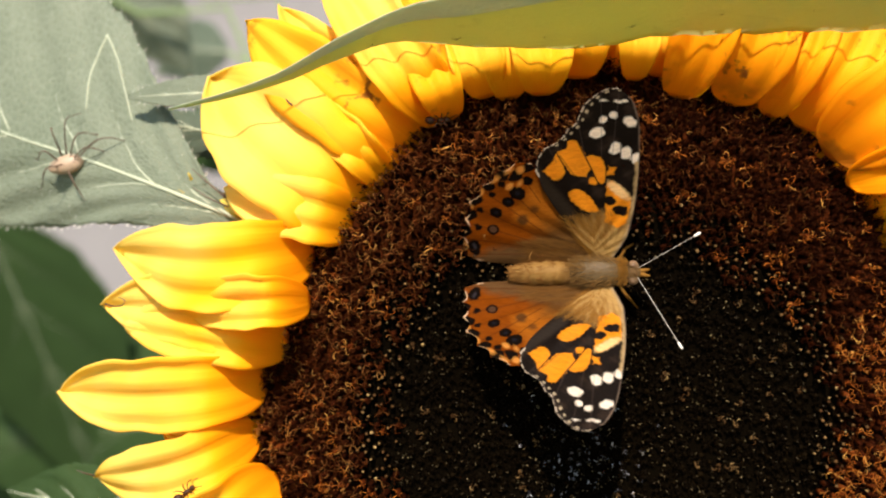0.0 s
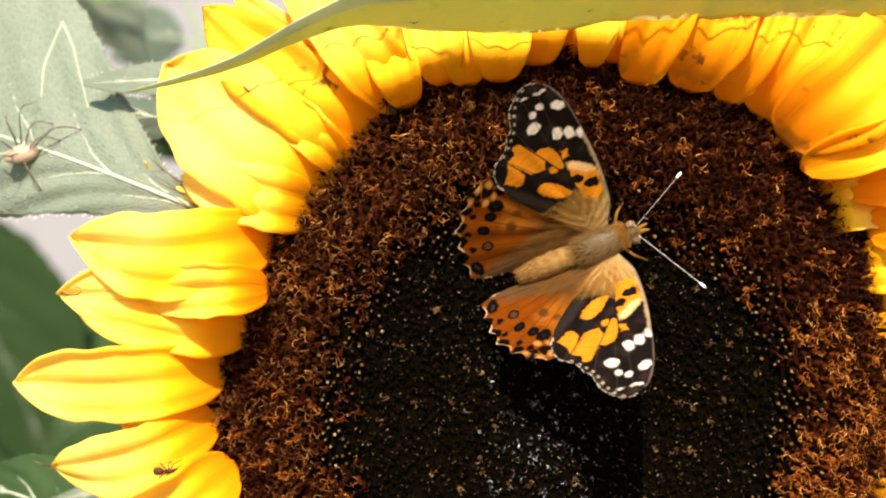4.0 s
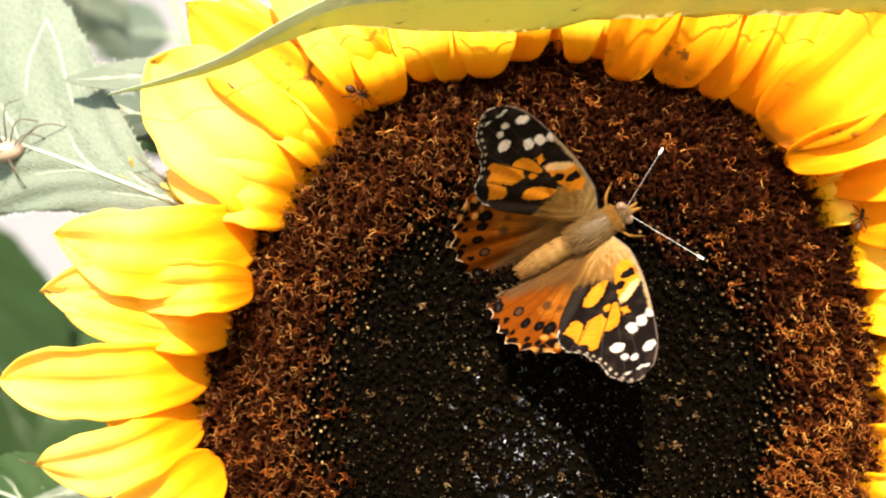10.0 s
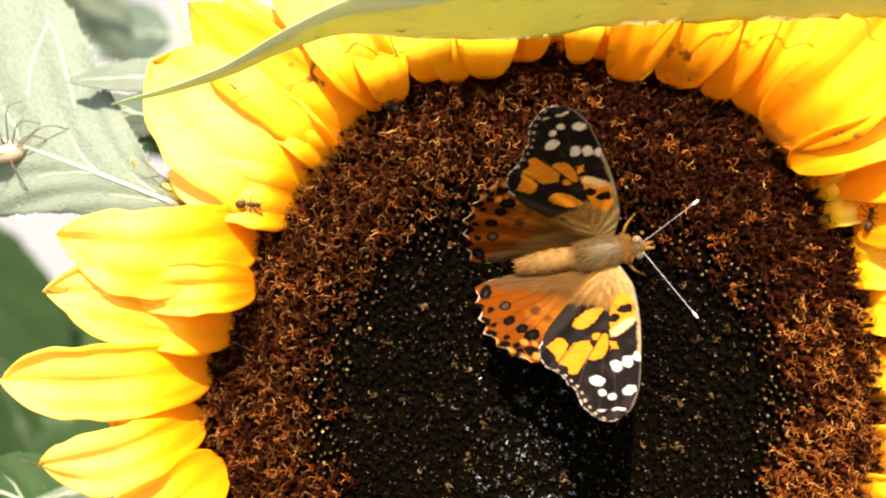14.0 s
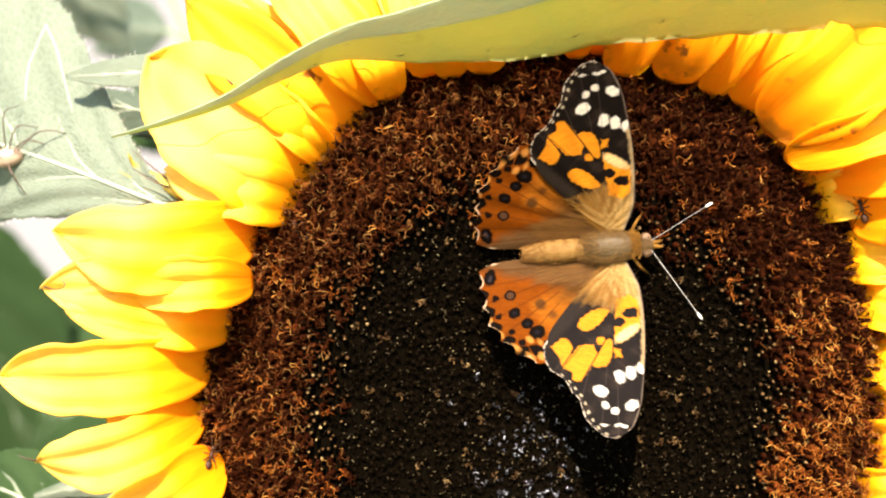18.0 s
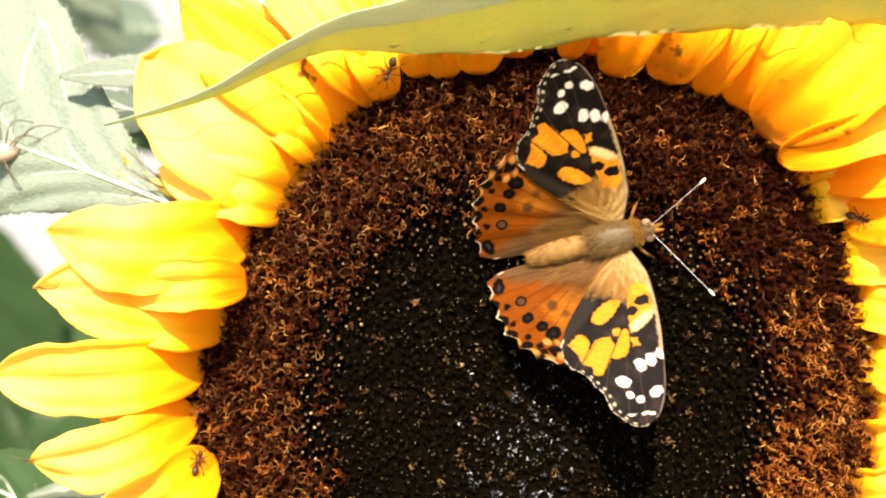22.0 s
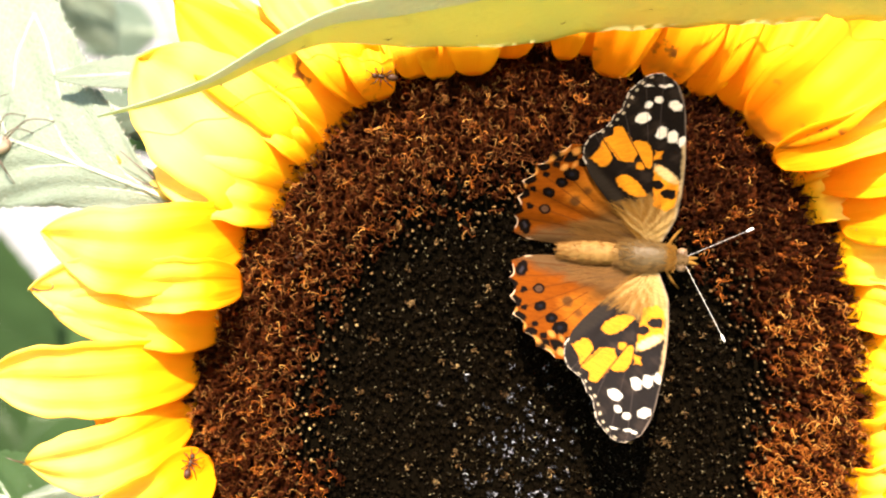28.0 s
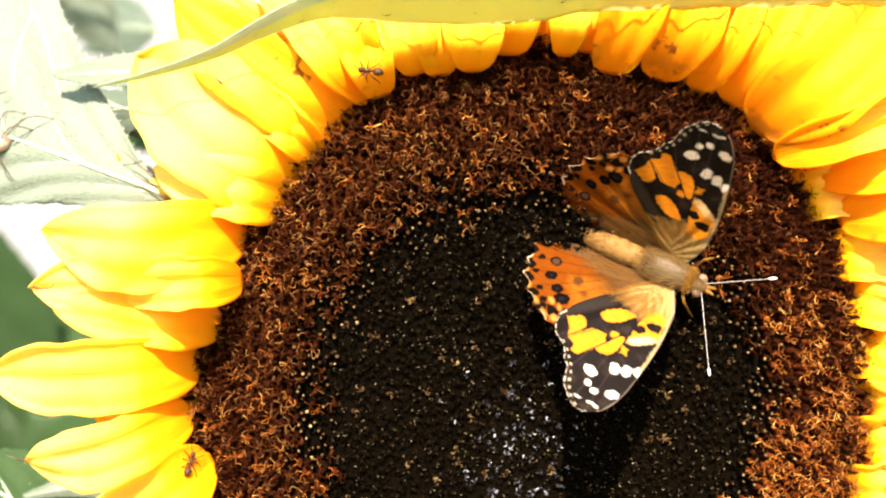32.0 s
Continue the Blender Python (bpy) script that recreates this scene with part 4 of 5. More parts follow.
COSTAL = [(2.2, 7.2), (4.0, 5.8), (5.3, 6.6), (6.3, 9.6), (6.4, 11.2), (5.2, 13.4), (3.8, 14.9), (2.8, 14.4), (2.8, 12.6), (2.3, 10.0)]
BANDS = [[(-6.3, 17.9), (-4.8, 15.8), (-4.2, 15.9), (-2.9, 17.3), (-2.9, 19.3), (-3.9, 21.1), (-4.9, 19.1)],
         [(-3.7, 21.2), (-2.3, 17.0), (-1.8, 16.5), (0.1, 16.2), (1.0, 17.5), (-0.1, 21.6), (-0.6, 23.1), (-1.9, 22.8), (-2.4, 21.6)],
         [(0.5, 19.6), (1.5, 14.9), (2.5, 14.4), (3.4, 17.2), (2.8, 19.3), (1.6, 20.0)], [(3.2, 16.0), (4.3, 15.9), (4.6, 17.2), (3.6, 17.7)]]
# x, y, half lengths and turn of the white spots
WHITES = [(2.5, 24.0, 1.10, 1.0, 0), (3.7, 26.3, 0.62, 0.72, 0), (5.3, 27.0, 0.62, 0.62, 0), (7.5, 25.4, 1.35, 0.75, -55), (4.9, 20.8, 0.85, 1.15, -30), (6.4, 19.7, 0.85, 1.25, -30),
          (7.75, 18.8, 0.55, 1.0, -30), (4.4, 29.7, 0.62, 0.22, -10), (6.0, 29.3, 0.5, 0.24, -10), (7.2, 29.3, 0.45, 0.22, -20)]
EYESPOTS = [(-15.65, 6.6, 0.95, 1), (-14.95, 9.9, 1.0, 0), (-12.9, 11.8, 1.0, 0), (-11.4, 13.4, 1.3, 0)]


def uneven(x, y, k):
    """Small irregularities of an edge between scales of two colours."""
    return 0.10 * np.sin(2.1 * x + 1.3 * y + k) + 0.06 * np.sin(5.3 * y - 3.1 * x + 2 * k) + 0.05 * np.sin(11.0 * x + 9.0 * y + 3 * k) * np.sin(13.0 * y - 7.0 * x)


def fore_colour(x, y, rim):
    wob = uneven(x, y, 0.0)
    c = np.zeros((*x.shape, 3)) + BLACK
    c = lay(c, 0.9 * np.sin(0.8 * x + 0.5 * y) + 0.7 * np.sin(1.7 * y - x) + 5 * wob - 1.0, (0.026, 0.017, 0.012), 1.5)
    # the brown inner part, with paler stripes along the veins
    c = lay(c, 8.4 - np.hypot(x - 1.2, y * 0.92) + 0.25 * (x - 2) + 2.2 * wob, TAN, 2.2)
    stripe = np.sin(np.arctan2(x - 1.4, y + 1.5) * 46)
    c = lay(c, np.where(y < 10, 0.5 * stripe + 0.3 * (8.5 - np.hypot(x - 1.2, y)) - 0.6, -1), (0.50, 0.32, 0.10), 1.2)
    c = lay(c, inside(x, y, [(-2.0, 7.6), (-2.4, 10.0), (-5.2, 15.4), (-6.6, 18.6), (-7.6, 20.4), (-7.6, 15.0), (-5.0, 8.0)]) + wob, (0.020, 0.014, 0.009), 1.0)
    c = lay(c, inside(x, y, CELL) + 1.2 * wob, ORANGE)
    c = lay(c, inside(x, y, COSTAL) + 1.2 * wob, ORANGE)
    c = lay(c, np.minimum(spot(x, y, 4.7, 12.9, 2.2, 0.85, -48), 1) + wob, (0.88, 0.62, 0.26), 0.5)
    for b in BANDS:
        c = lay(c, inside(x, y, b) + 1.2 * wob + 0.02, ORANGE)
    c = lay(c, spot(x, y, 1.2, 15.2, 0.75) + wob, ORANGE)
    for bx, by, rx, ry in ((4.75, 9.15, 1.25, 0.95), (3.2, 11.2, 1.05, 0.85)):
        c = lay(c, spot(x, y, bx, by, rx, ry, -20) + 1.3 * wob, BLACK)
    for wx, wy, rx, ry, turn in WHITES:
        c = lay(c, spot(x, y, wx, wy, rx, ry, turn) + 0.9 * wob, WHITE, 0.14)
    # the dark veins that part the orange and the white bar, and paler ones in the tip
    for ax, ay, bx, by, w in ((-1.9, 15.2, -4.3, 22.6, 0.10), (1.8, 14.6, -0.8, 24.0, 0.10), (2.9, 14.0, 3.5, 20.5, 0.09), (5.5, 18.0, 5.9, 23.0, 0.07), (7.0, 16.5, 7.4, 22.0, 0.07), (-0.6, 14.0, -3.4, 20.6, 0.05)):
        k = np.clip(((x - ax) * (bx - ax) + (y - ay) * (by - ay)) / ((bx - ax) ** 2 + (by - ay) ** 2), 0, 1)
        c = lay(c, w - np.hypot(x - ax - k * (bx - ax), y - ay - k * (by - ay)), BLACK, 0.1)
    for k in (-0.30, -0.05, 0.09, 0.18):
        line = np.abs(x - 1.2 - k * (y - 2)) / math.sqrt(1 + k * k)
        c = lay(c, np.where(y > 19.5, 0.03 - line, -1), (0.075, 0.055, 0.045), 0.12)
    # the chequered fringe, with cream lunules inside it, and the pale leading edge
    out = (y > 17) & (x < 7.2)
    chk = np.sin(4.2 * (y * 0.72 + x * 0.70) + 0.5)
    c = lay(c, np.where(out, np.minimum(0.24 - rim, 0.45 * chk + 0.2), -1) + 0.8 * wob, (0.62, 0.53, 0.40), 0.25)
    c = lay(c, np.where(out & (y > 22), np.minimum(0.22 - np.abs(rim - 1.0), 0.45 * chk - 0.24), -1) + 0.4 * wob, (0.60, 0.50, 0.32), 0.25)
    edge = np.interp(y, [q[1] for q in FORE_LEAD], [q[0] for q in FORE_LEAD]) - x
    c = lay(c, np.where(y < 18, 0.55 - edge, -1) + wob, (0.46, 0.33, 0.15), 0.4)
    c = lay(c, np.where(y < 30, 0.12 - edge, -1), (0.16, 0.12, 0.085), 0.15)
    return c


def hind_colour(x, y, rim):
    wob = uneven(x, y, 1.7)
    c = np.zeros((*x.shape, 3)) + DEEP
    c = lay(c, inside(x, y, [(-8.6, 16.2), (-4.2, 9.6), (-4.6, 5.6), (-7.7, 5.6), (-12.5, 8.0), (-11.6, 10.6), (-10.4, 12.0)]) + 2 * wob, (0.52, 0.20, 0.016), 1.6)
    c = lay(c, spot(x, y, -10.9, 8.2, 1.0, 0.8, 60) + wob, (0.16, 0.075, 0.02), 0.6)
    c = lay(c, spot(x, y, -8.9, 10.2, 0.9, 0.7, 60) - 0.1 + wob, (0.24, 0.10, 0.02), 0.6)
    # the hairy brown root and inner edge
    c = lay(c, 9.6 - np.hypot(x + 0.3, y * 0.95) + 3 * wob, (0.17, 0.085, 0.020), 4.0)
    c = lay(c, 3.0 - y - 0.18 * np.clip(x + 14, 0, 10) * -1.0 + 2 * wob - 1.4 * np.clip((-x - 15.5) / 3, 0, 1), (0.19, 0.12, 0.05), 2.0)
    for k in np.linspace(0.05, 1.3, 8):
        line = np.abs((y - 1) + (x + 3) * math.tan(k)) * math.cos(k)
        c = lay(c, np.where(x < -8, 0.07 - line, -1), (0.13, 0.04, 0.008), 0.12)
    for cx, cy, r, ring in EYESPOTS:
        c = lay(c, spot(x, y, cx, cy, r) + 0.8 * wob, BLACK)
        c = lay(c, spot(x, y, cx, cy, r * (0.62 if ring else 0.30)) + 0.4 * wob, (0.13, 0.075, 0.045) if ring else (0.016, 0.018, 0.03))
    c = lay(c, spot(x, y, -18.9, 3.3, 0.95, 1.6, 15) + wob, BLACK)
    c = lay(c, spot(x, y, -18.9, 3.5, 0.35, 0.7, 15) + wob, (0.05, 0.05, 0.07))
    for cx, cy, r in ((-18.0, 7.2, 0.8), (-17.35, 10.6, 0.75), (-15.4, 13.3, 0.75), (-13.75, 15.3, 0.85)):
        c = lay(c, spot(x, y, cx, cy, r * 0.7, r, 30) + wob, BLACK)
    for cx, cy, r in ((-20.2, 6.4, 1.0), (-19.2, 9.6, 1.1), (-18.05, 12.6, 1.1), (-15.8, 15.1, 1.05), (-13.4, 17.1, 1.1), (-11.5, 16.6, 1.0), (-9.6, 15.6, 0.8), (-9.4, 18.2, 1.0)):
        c = lay(c, spot(x, y, cx, cy, r * 1.15, r * 0.95, 50) + 1.3 * wob, BLACK)
    # pale orange between the dark marginal blots, and the white fringe
    for cx, cy, r in ((-18.9, 11.1, 0.5), (-17.0, 14.0, 0.6), (-14.6, 16.3, 0.65), (-12.4, 17.9, 0.7), (-10.5, 17.9, 0.7), (-12.6, 14.7, 0.6), (-10.9, 15.2, 0.5), (-19.9, 8.0, 0.45)):
        c = lay(c, spot(x, y, cx, cy, r * 1.2, r * 0.75, 50) + wob, (0.84, 0.46, 0.10), 0.35)
    ang = np.arctan2(y - 8.0, -(x + 8.0))
    chk = np.sin(ang * 17 + 0.6)
    out = (x < -8) & (y > 0.5)
    c = lay(c, np.where(out, np.minimum(0.32 - rim, 0.5 * chk - 0.02), -1) + 0.5 * wob, (0.86, 0.76, 0.56), 0.25)
    return c * np.array((0.80, 0.66, 0.55)) * np.where(c[..., 2:] > 0.3, 1.3, 1.0)


def wing_mesh(name, lead, trail, colour, side, scallop):
    nu, nv = 240, 150
    a, b = spline(lead, nu), spline(trail, nu)
    w = np.linspace(0, 1, nv) ** 0.85
    x = a[:, None, 0] * (1 - w) + b[:, None, 0] * w
    y = a[:, None, 1] * (1 - w) + b[:, None, 1] * w
    arc = np.arange(nu)[:, None] / nu
    # the scalloped outer margin
    amp = scallop * np.clip((arc - 0.42) / 0.08, 0, 1) * np.clip((0.97 - arc) / 0.05, 0, 1) * w ** 10
    cx, cy = (1.5, 16.0) if name == "forewing" else (-8.0, 8.0)
    d = np.hypot(x - cx, y - cy) + 1e-6
    k = amp * np.abs(np.sin(arc * (26 if name == "forewing" else 40))) / d
    x, y = x - (x - cx) * k, y - (y - cy) * k
    rim = (1 - w) * np.hypot(a[:, 0] - b[:, 0], a[:, 1] - b[:, 1])[:, None]
    c = colour(x, y, rim)
    root = np.hypot(x, y)
    z = 0.0022 * (root - 12) ** 2 + 0.10 * np.sin(np.arctan2(y, np.abs(x) + 2) * 26) * np.clip(root / 8, 0, 1)
    v = np.stack([x, side * y * 0.885, z], -1).reshape(-1, 3)
    f = grid_faces(nu, nv)
    if side < 0:
        f = [q[::-1] for q in f]
    uv = np.stack([x / 20, y / 20], -1).reshape(-1, 2)
    me = mesh_of(name, v, f, WING if name == "forewing" else WING_MATT, uv=uv, pigment=c.reshape(-1, 3))
    return me


def strands(rng, count, root, way, length, width, spread):
    """Thin tapering hairs. root(rng) gives a place, way(p) a direction."""
    v, f = [], []
    for _ in range(count):
        p = np.array(root(rng))
        d = np.array(way(p)) + rng.normal(0, spread, 3)
        d /= np.linalg.norm(d)
        L = length * rng.uniform(0.5, 1.2)
        side = np.cross(d, (0.2, 0.1, 1.0))
        side = side / (np.linalg.norm(side) + 1e-9) * width
        n = len(v)
        mid, tip = p + d * L * .55 + np.array((0, 0, 0.04 * L)), p + d * L
        v += [p - side, p + side, mid + side * .8, mid - side * .8, tip]
        f += [(n, n + 1, n + 2, n + 3), (n + 3, n + 2, n + 4)]
    return np.array(v), f


WINGS = []


def build_butterfly():
    rng = np.random.default_rng(8)
    tv, tf = blob(9.5, lambda s: 2.35 * math.sqrt(max(0.02, 1 - (2 * s - 1) ** 2)) + 0.15, 20, 20, 0.95)
    thorax = part("thorax", mesh_of("thorax", tv, tf, THORAX), butterfly, "tawny furry thorax with a shiny back", at(0.2, 0, 0))
    av, af = blob(13.0, lambda s: 0.35 + 1.5 * math.sin(math.pi * min(1.0, 0.12 + 0.80 * s)) ** 0.8 * (1 + 0.045 * math.sin(s * 44)), 20, 34, 0.9, -1.6)
    part("abdomen", mesh_of("abdomen", av, af, ABDOMEN), butterfly, "tan banded abdomen", at(-7.2, 0, -0.3))
    hv, hf = blob(3.2, lambda s: 1.45 * math.sqrt(max(0.03, 1 - (2 * s - 1) ** 2)), 16, 14)
    head = part("head", mesh_of("head", hv, hf, FUR_DARK), butterfly, "", at(5.4, -0.2, 0.1))
    for sgn in (1, -1):
        ev, ef = blob(1.7, lambda s: 0.85 * math.sqrt(max(0.02, 1 - (2 * s - 1) ** 2)), 14, 12)
        part("eye", mesh_of("eye", ev, ef, EYE_DARK), head, "brown eye", at(0.3, 1.05 * sgn, 0.35))
        pv, pf = blob(2.0, lambda s: 0.42 * (1 - s) ** 0.6 + 0.06, 8, 8)
        part("palp", mesh_of("palp", pv, pf, FUR), head, "pale pointed palp", at(1.9, 0.35 * sgn, 0.2, 10 * sgn))
        a = radians(28 if sgn > 0 else -60)
        q = np.array((math.cos(a), math.sin(a), 0.28))
        pts = spline([(6.2, 0.5 * sgn - .2, 0.7), *(np.array((6.2, 0.5 * sgn - .2, 0.7)) + q * k + np.array((0, 0, 0.10 * k * (1 - k / 14))) for k in ((3.3, 6.8, 10.4) if sgn > 0 else (4, 8, 12.6)))], 30)
        nv_, nf = tube(pts, 0.047 + 0.012 * np.sin(np.arange(30) * 2.2), 6)
        ant = part("antenna", mesh_of("antenna", nv_, nf, ANTENNA), butterfly, "thin grey antenna")
        kv, kf = blob(1.3, lambda s: 0.21 * math.sqrt(max(0.05, 1 - (2 * s - 1) ** 2)), 10, 10)
        part("club", mesh_of("club", kv, kf, ANTENNA_TIP), ant, "white-tipped club", at(*pts[-1], math.degrees(a)))
        for lx, fx in ((3.2, 5.6), (0.6, -1.5)):
            pts = spline([(lx, 1.2 * sgn, -1.2), (lx + (fx - lx) * .5, 3.4 * sgn, 0.0), (fx, 4.6 * sgn, -3.2), (fx + 0.8, 5.4 * sgn, -6.4)], 14)
            lv, lf = tube(pts, np.linspace(0.3, 0.12, 14), 6)
            part("leg", mesh_of("leg", lv, lf, FUR), butterfly, "thin tan leg")
        fore = part("forewing", wing_mesh("forewing", FORE_LEAD, FORE_TRAIL, fore_colour, sgn, 0.55), butterfly, "forewing with orange patches, black tip and white spots")
        hind = part("hindwing", wing_mesh("hindwing", HIND_LEAD, HIND_TRAIL, hind_colour, sgn, 0.95), butterfly, "orange hindwing with a row of dark eyespots")
        for ob in (fore, hind):
            mod = ob.modifiers.new("thickness", "SOLIDIFY")
            mod.thickness, mod.offset = 0.0001, 0
        # golden hair on the wing roots
        fv, ff = strands(rng, 1000, lambda r: (lambda q: (r.uniform(-0.6 - 0.45 * q, 2.2 + 0.16 * q), sgn * q, 0.12))(r.uniform(0.0, 7.5)), lambda p: (-0.45 - 0.03 * abs(p[1]) + 0.16 * p[0], sgn * 1.0, 0.03), 2.0, 0.017, 0.12)
        part("wing_hair", mesh_of("wing_hair", fv, ff, FUR), fore, "golden hairs of the wing root")
        fv, ff = strands(rng, 900, lambda r: (-r.uniform(-0.5, 10.5), sgn * r.uniform(-1.0, 3.4), 0.16), lambda p: (-1.0, sgn * (0.10 + 0.10 * abs(p[1])), 0.03), 3.0, 0.016, 0.10)
        part("wing_hair", mesh_of("wing_hair", fv, ff, FUR_HIND), hind, "brown hairs of the wing root")
        WINGS.append((sgn, fore, hind))

    def on_body(r):
        a, s = r.uniform(-0.2, math.pi + 0.2), r.uniform(-1, 1)
        if -0.35 < s < 0.75 and abs(math.cos(a)) < 0.55 and r.random() < 0.86:
            a = r.choice((-0.1, math.pi + 0.1)) + r.uniform(-0.2, 0.2)
        k = 2.3 * math.sqrt(1 - s * s * 0.96)
        return 0.2 + 4.7 * s, k * math.cos(a), 0.95 * k * math.sin(a)
    fv, ff = strands(rng, 1500, on_body, lambda p: (-1.0, p[1] * 0.3, 0.25 + p[2] * 0.2), 1.6, 0.03, 0.16)
    part("fur", mesh_of("fur", fv, ff, FUR_BODY), thorax, "long tawny fur")
    fv, ff = strands(rng, 420, lambda r: (lambda a: (3.9 + r.uniform(-0.4, 0.9), 1.55 * math.cos(a), 1.5 * math.sin(a)))(r.uniform(0, math.pi)), lambda p: (-0.7, p[1] * 0.5, 0.4 + p[2] * 0.2), 1.2, 0.035, 0.25)
    part("collar", mesh_of("collar", fv, ff, FUR), thorax, "golden fur collar")

    def on_abdomen(r):
        a, s = r.uniform(0, math.pi), r.random()
        k = 0.3 + 1.42 * math.sin(math.pi * min(1.0, 0.12 + 0.80 * s)) ** 0.8
        return 13 * (s - 0.5), k * math.cos(a), 0.9 * k * math.sin(a) - 1.6 * (s - .5) ** 2
    fv, ff = strands(rng, 900, on_abdomen, lambda p: (-1.0, p[1] * 0.2, 0.12), 0.9, 0.04, 0.2)
    part("abdomen_fur", mesh_of("abdomen_fur", fv + np.array((-7.2, 0, -0.3)), ff, FUR_HIND), butterfly, "short tan fur")
    fv, ff = strands(rng, 260, lambda r: (5.0 + r.uniform(-1, 1.2), r.uniform(-1, 1), 1.2), lambda p: (0.2, p[1] * 0.6, 0.8), 0.8, 0.04, 0.5)
    part("head_fur", mesh_of("head_fur", fv, ff, FUR_DARK), butterfly, "brown tuft")


build_butterfly()


# ---- small animals ----
from mathutils.bvhtree import BVHTree


def flower_tree():
    v, f = [], []
    for ob in flower.children:
        n = len(v)
        v += [p.co / MM for p in ob.data.vertices]
        f += [tuple(i + n for i in q.vertices) for q in ob.data.polygons]
    return BVHTree.FromPolygons(v, f)


SURFACE = flower_tree()


def standing(x, y, turn, below=0):
    """The pose of a small animal on the flower at a place of the sheet, turned in the plane."""
    u = px(x, y, 4.0)
    hit, normal, _, _ = SURFACE.ray_cast(Vector((*u, 40)), Vector((0, 0, -1)))
    hit, normal = (hit, normal) if hit else (Vector((*u, -4)), Vector((0, 0, 1)))
    normal = normal if normal.z > 0 else -normal
    normal = (normal + Vector((0, 0, 1))).normalized()
    tilt = Vector((0, 0, 1)).rotation_difference(normal).to_matrix().to_4x4()
    return FACE @ at(hit.x + CENTRE[0], hit.y + CENTRE[1], hit.z + 0.15 - 2.6 * below) @ tilt @ pose(0, 0, 0, 0, 0, turn)


def build_ant():
    root = thing("ant", at(0, 0, 0), "small dark brown ant walking on the petals", "ant", "ants on the flower")
    for name, x, z, L, r in (("head", 1.75, 0.75, 1.15, 0.5), ("thorax", 0.55, 0.8, 1.6, 0.38), ("gaster", -1.45, 0.8, 2.0, 0.72)):
        v, f = blob(L, lambda s: r * math.sqrt(max(0.03, 1 - (2 * s - 1) ** 2)), 12, 12)
        part(name, mesh_of(name, v, f, ANT_BLACK), root, "", at(x, 0, z))
    v, f = blob(0.4, lambda s: 0.22 * math.sqrt(max(0.05, 1 - (2 * s - 1) ** 2)), 8, 8)
    part("petiole", mesh_of("petiole", v, f, ANT_BLACK), root, "", at(-0.4, 0, 0.75))
    for sgn in (1, -1):
        for x0, x1 in ((0.95, 2.2), (0.55, 0.5), (0.15, -1.7)):
            pts = spline([(x0, 0.25 * sgn, 0.7), ((x0 + x1) / 2, 1.1 * sgn, 1.3), (x1, 1.9 * sgn, 0.1), (x1 + 0.25 * (1 if x1 > x0 else -1), 2.3 * sgn, 0.0)], 10)
            v, f = tube(pts, np.linspace(0.13, 0.06, 10), 5)
            part("leg", mesh_of("leg", v, f, ANT_BLACK), root)
        pts = spline([(2.2, 0.2 * sgn, 0.95), (2.7, 0.7 * sgn, 1.3), (3.6, 0.9 * sgn, 0.8)], 8)
        v, f = tube(pts, np.linspace(0.08, 0.06, 8), 5)
        part("feeler", mesh_of("feeler", v, f, ANT_BLACK), root)
    return root


def shrink(root, k):
    for ob in root.children:
        ob.data.transform(Matrix.Scale(k, 4))
        ob.location = ob.location * k
    return root


ant_low = shrink(build_ant(), 0.86)
ant_high = copy_thing(ant_low, ant_low.matrix_basis.copy())
ant_side = copy_thing(ant_low, ant_low.matrix_basis.copy())
ant_right = copy_thing(ant_low, ant_low.matrix_basis.copy())
# seconds and places on the sheet; 1: below the petal
ANT_WALKS = (
    (ant_low, [(0, 246, 845), (1, 255, 838), (2, 265, 836), (3.5, 277, 827), (5.5, 301, 820), (6.5, 297, 832), (7.5, 285, 866), (9, 290, 930), (14.5, 340, 930), (16.5, 379, 815), (17.5, 372, 820), (19, 371, 820), (21, 366, 824), (23, 361, 828), (25, 358, 829), (28, 359, 827), (32, 359, 828)]),
    (ant_high, [(0, 676, 176), (2, 673, 177), (3.5, 669, 179), (5.5, 630, 148), (6.2, 612, 95), (7, 600, 45), (9.2, 600, 50), (9.5, 617, 115), (9.8, 631, 148), (10.1, 640, 163), (10.4, 677, 173), (10.7, 686, 160), (11.6, 687, 158), (12.2, 688, 166), (14, 690, 175), (16.5, 640, 165), (17.5, 690, 110), (18.2, 725, 55), (18.5, 721, 75), (19, 712, 104), (20, 714, 113), (23, 704, 136), (25, 710, 130), (28, 705, 140), (30, 690, 138), (32, 682, 137)]),
    (ant_right, [(0, 1620, 425), (8, 1600, 420), (9, 1542, 393), (11, 1550, 388), (13, 1556, 384), (16.5, 1553, 389), (18, 1550, 379), (20, 1553, 388), (24, 1562, 395), (26, 1590, 408), (28, 1630, 420), (32, 1650, 424)]),
    (ant_side, [(0, 420, 100, 1), (9.7, 400, 110, 1), (10.3, 350, 150, 1), (11, 310, 200, 1), (11.6, 312, 262, 1), (12, 318, 300, 1), (12.2, 326, 322), (12.5, 334, 327), (13, 379, 346), (13.5, 416, 358), (14.5, 470, 361), (16.5, 520, 400), (20, 545, 432), (25, 532, 458), (28, 540, 466), (32, 548, 450)]),
)


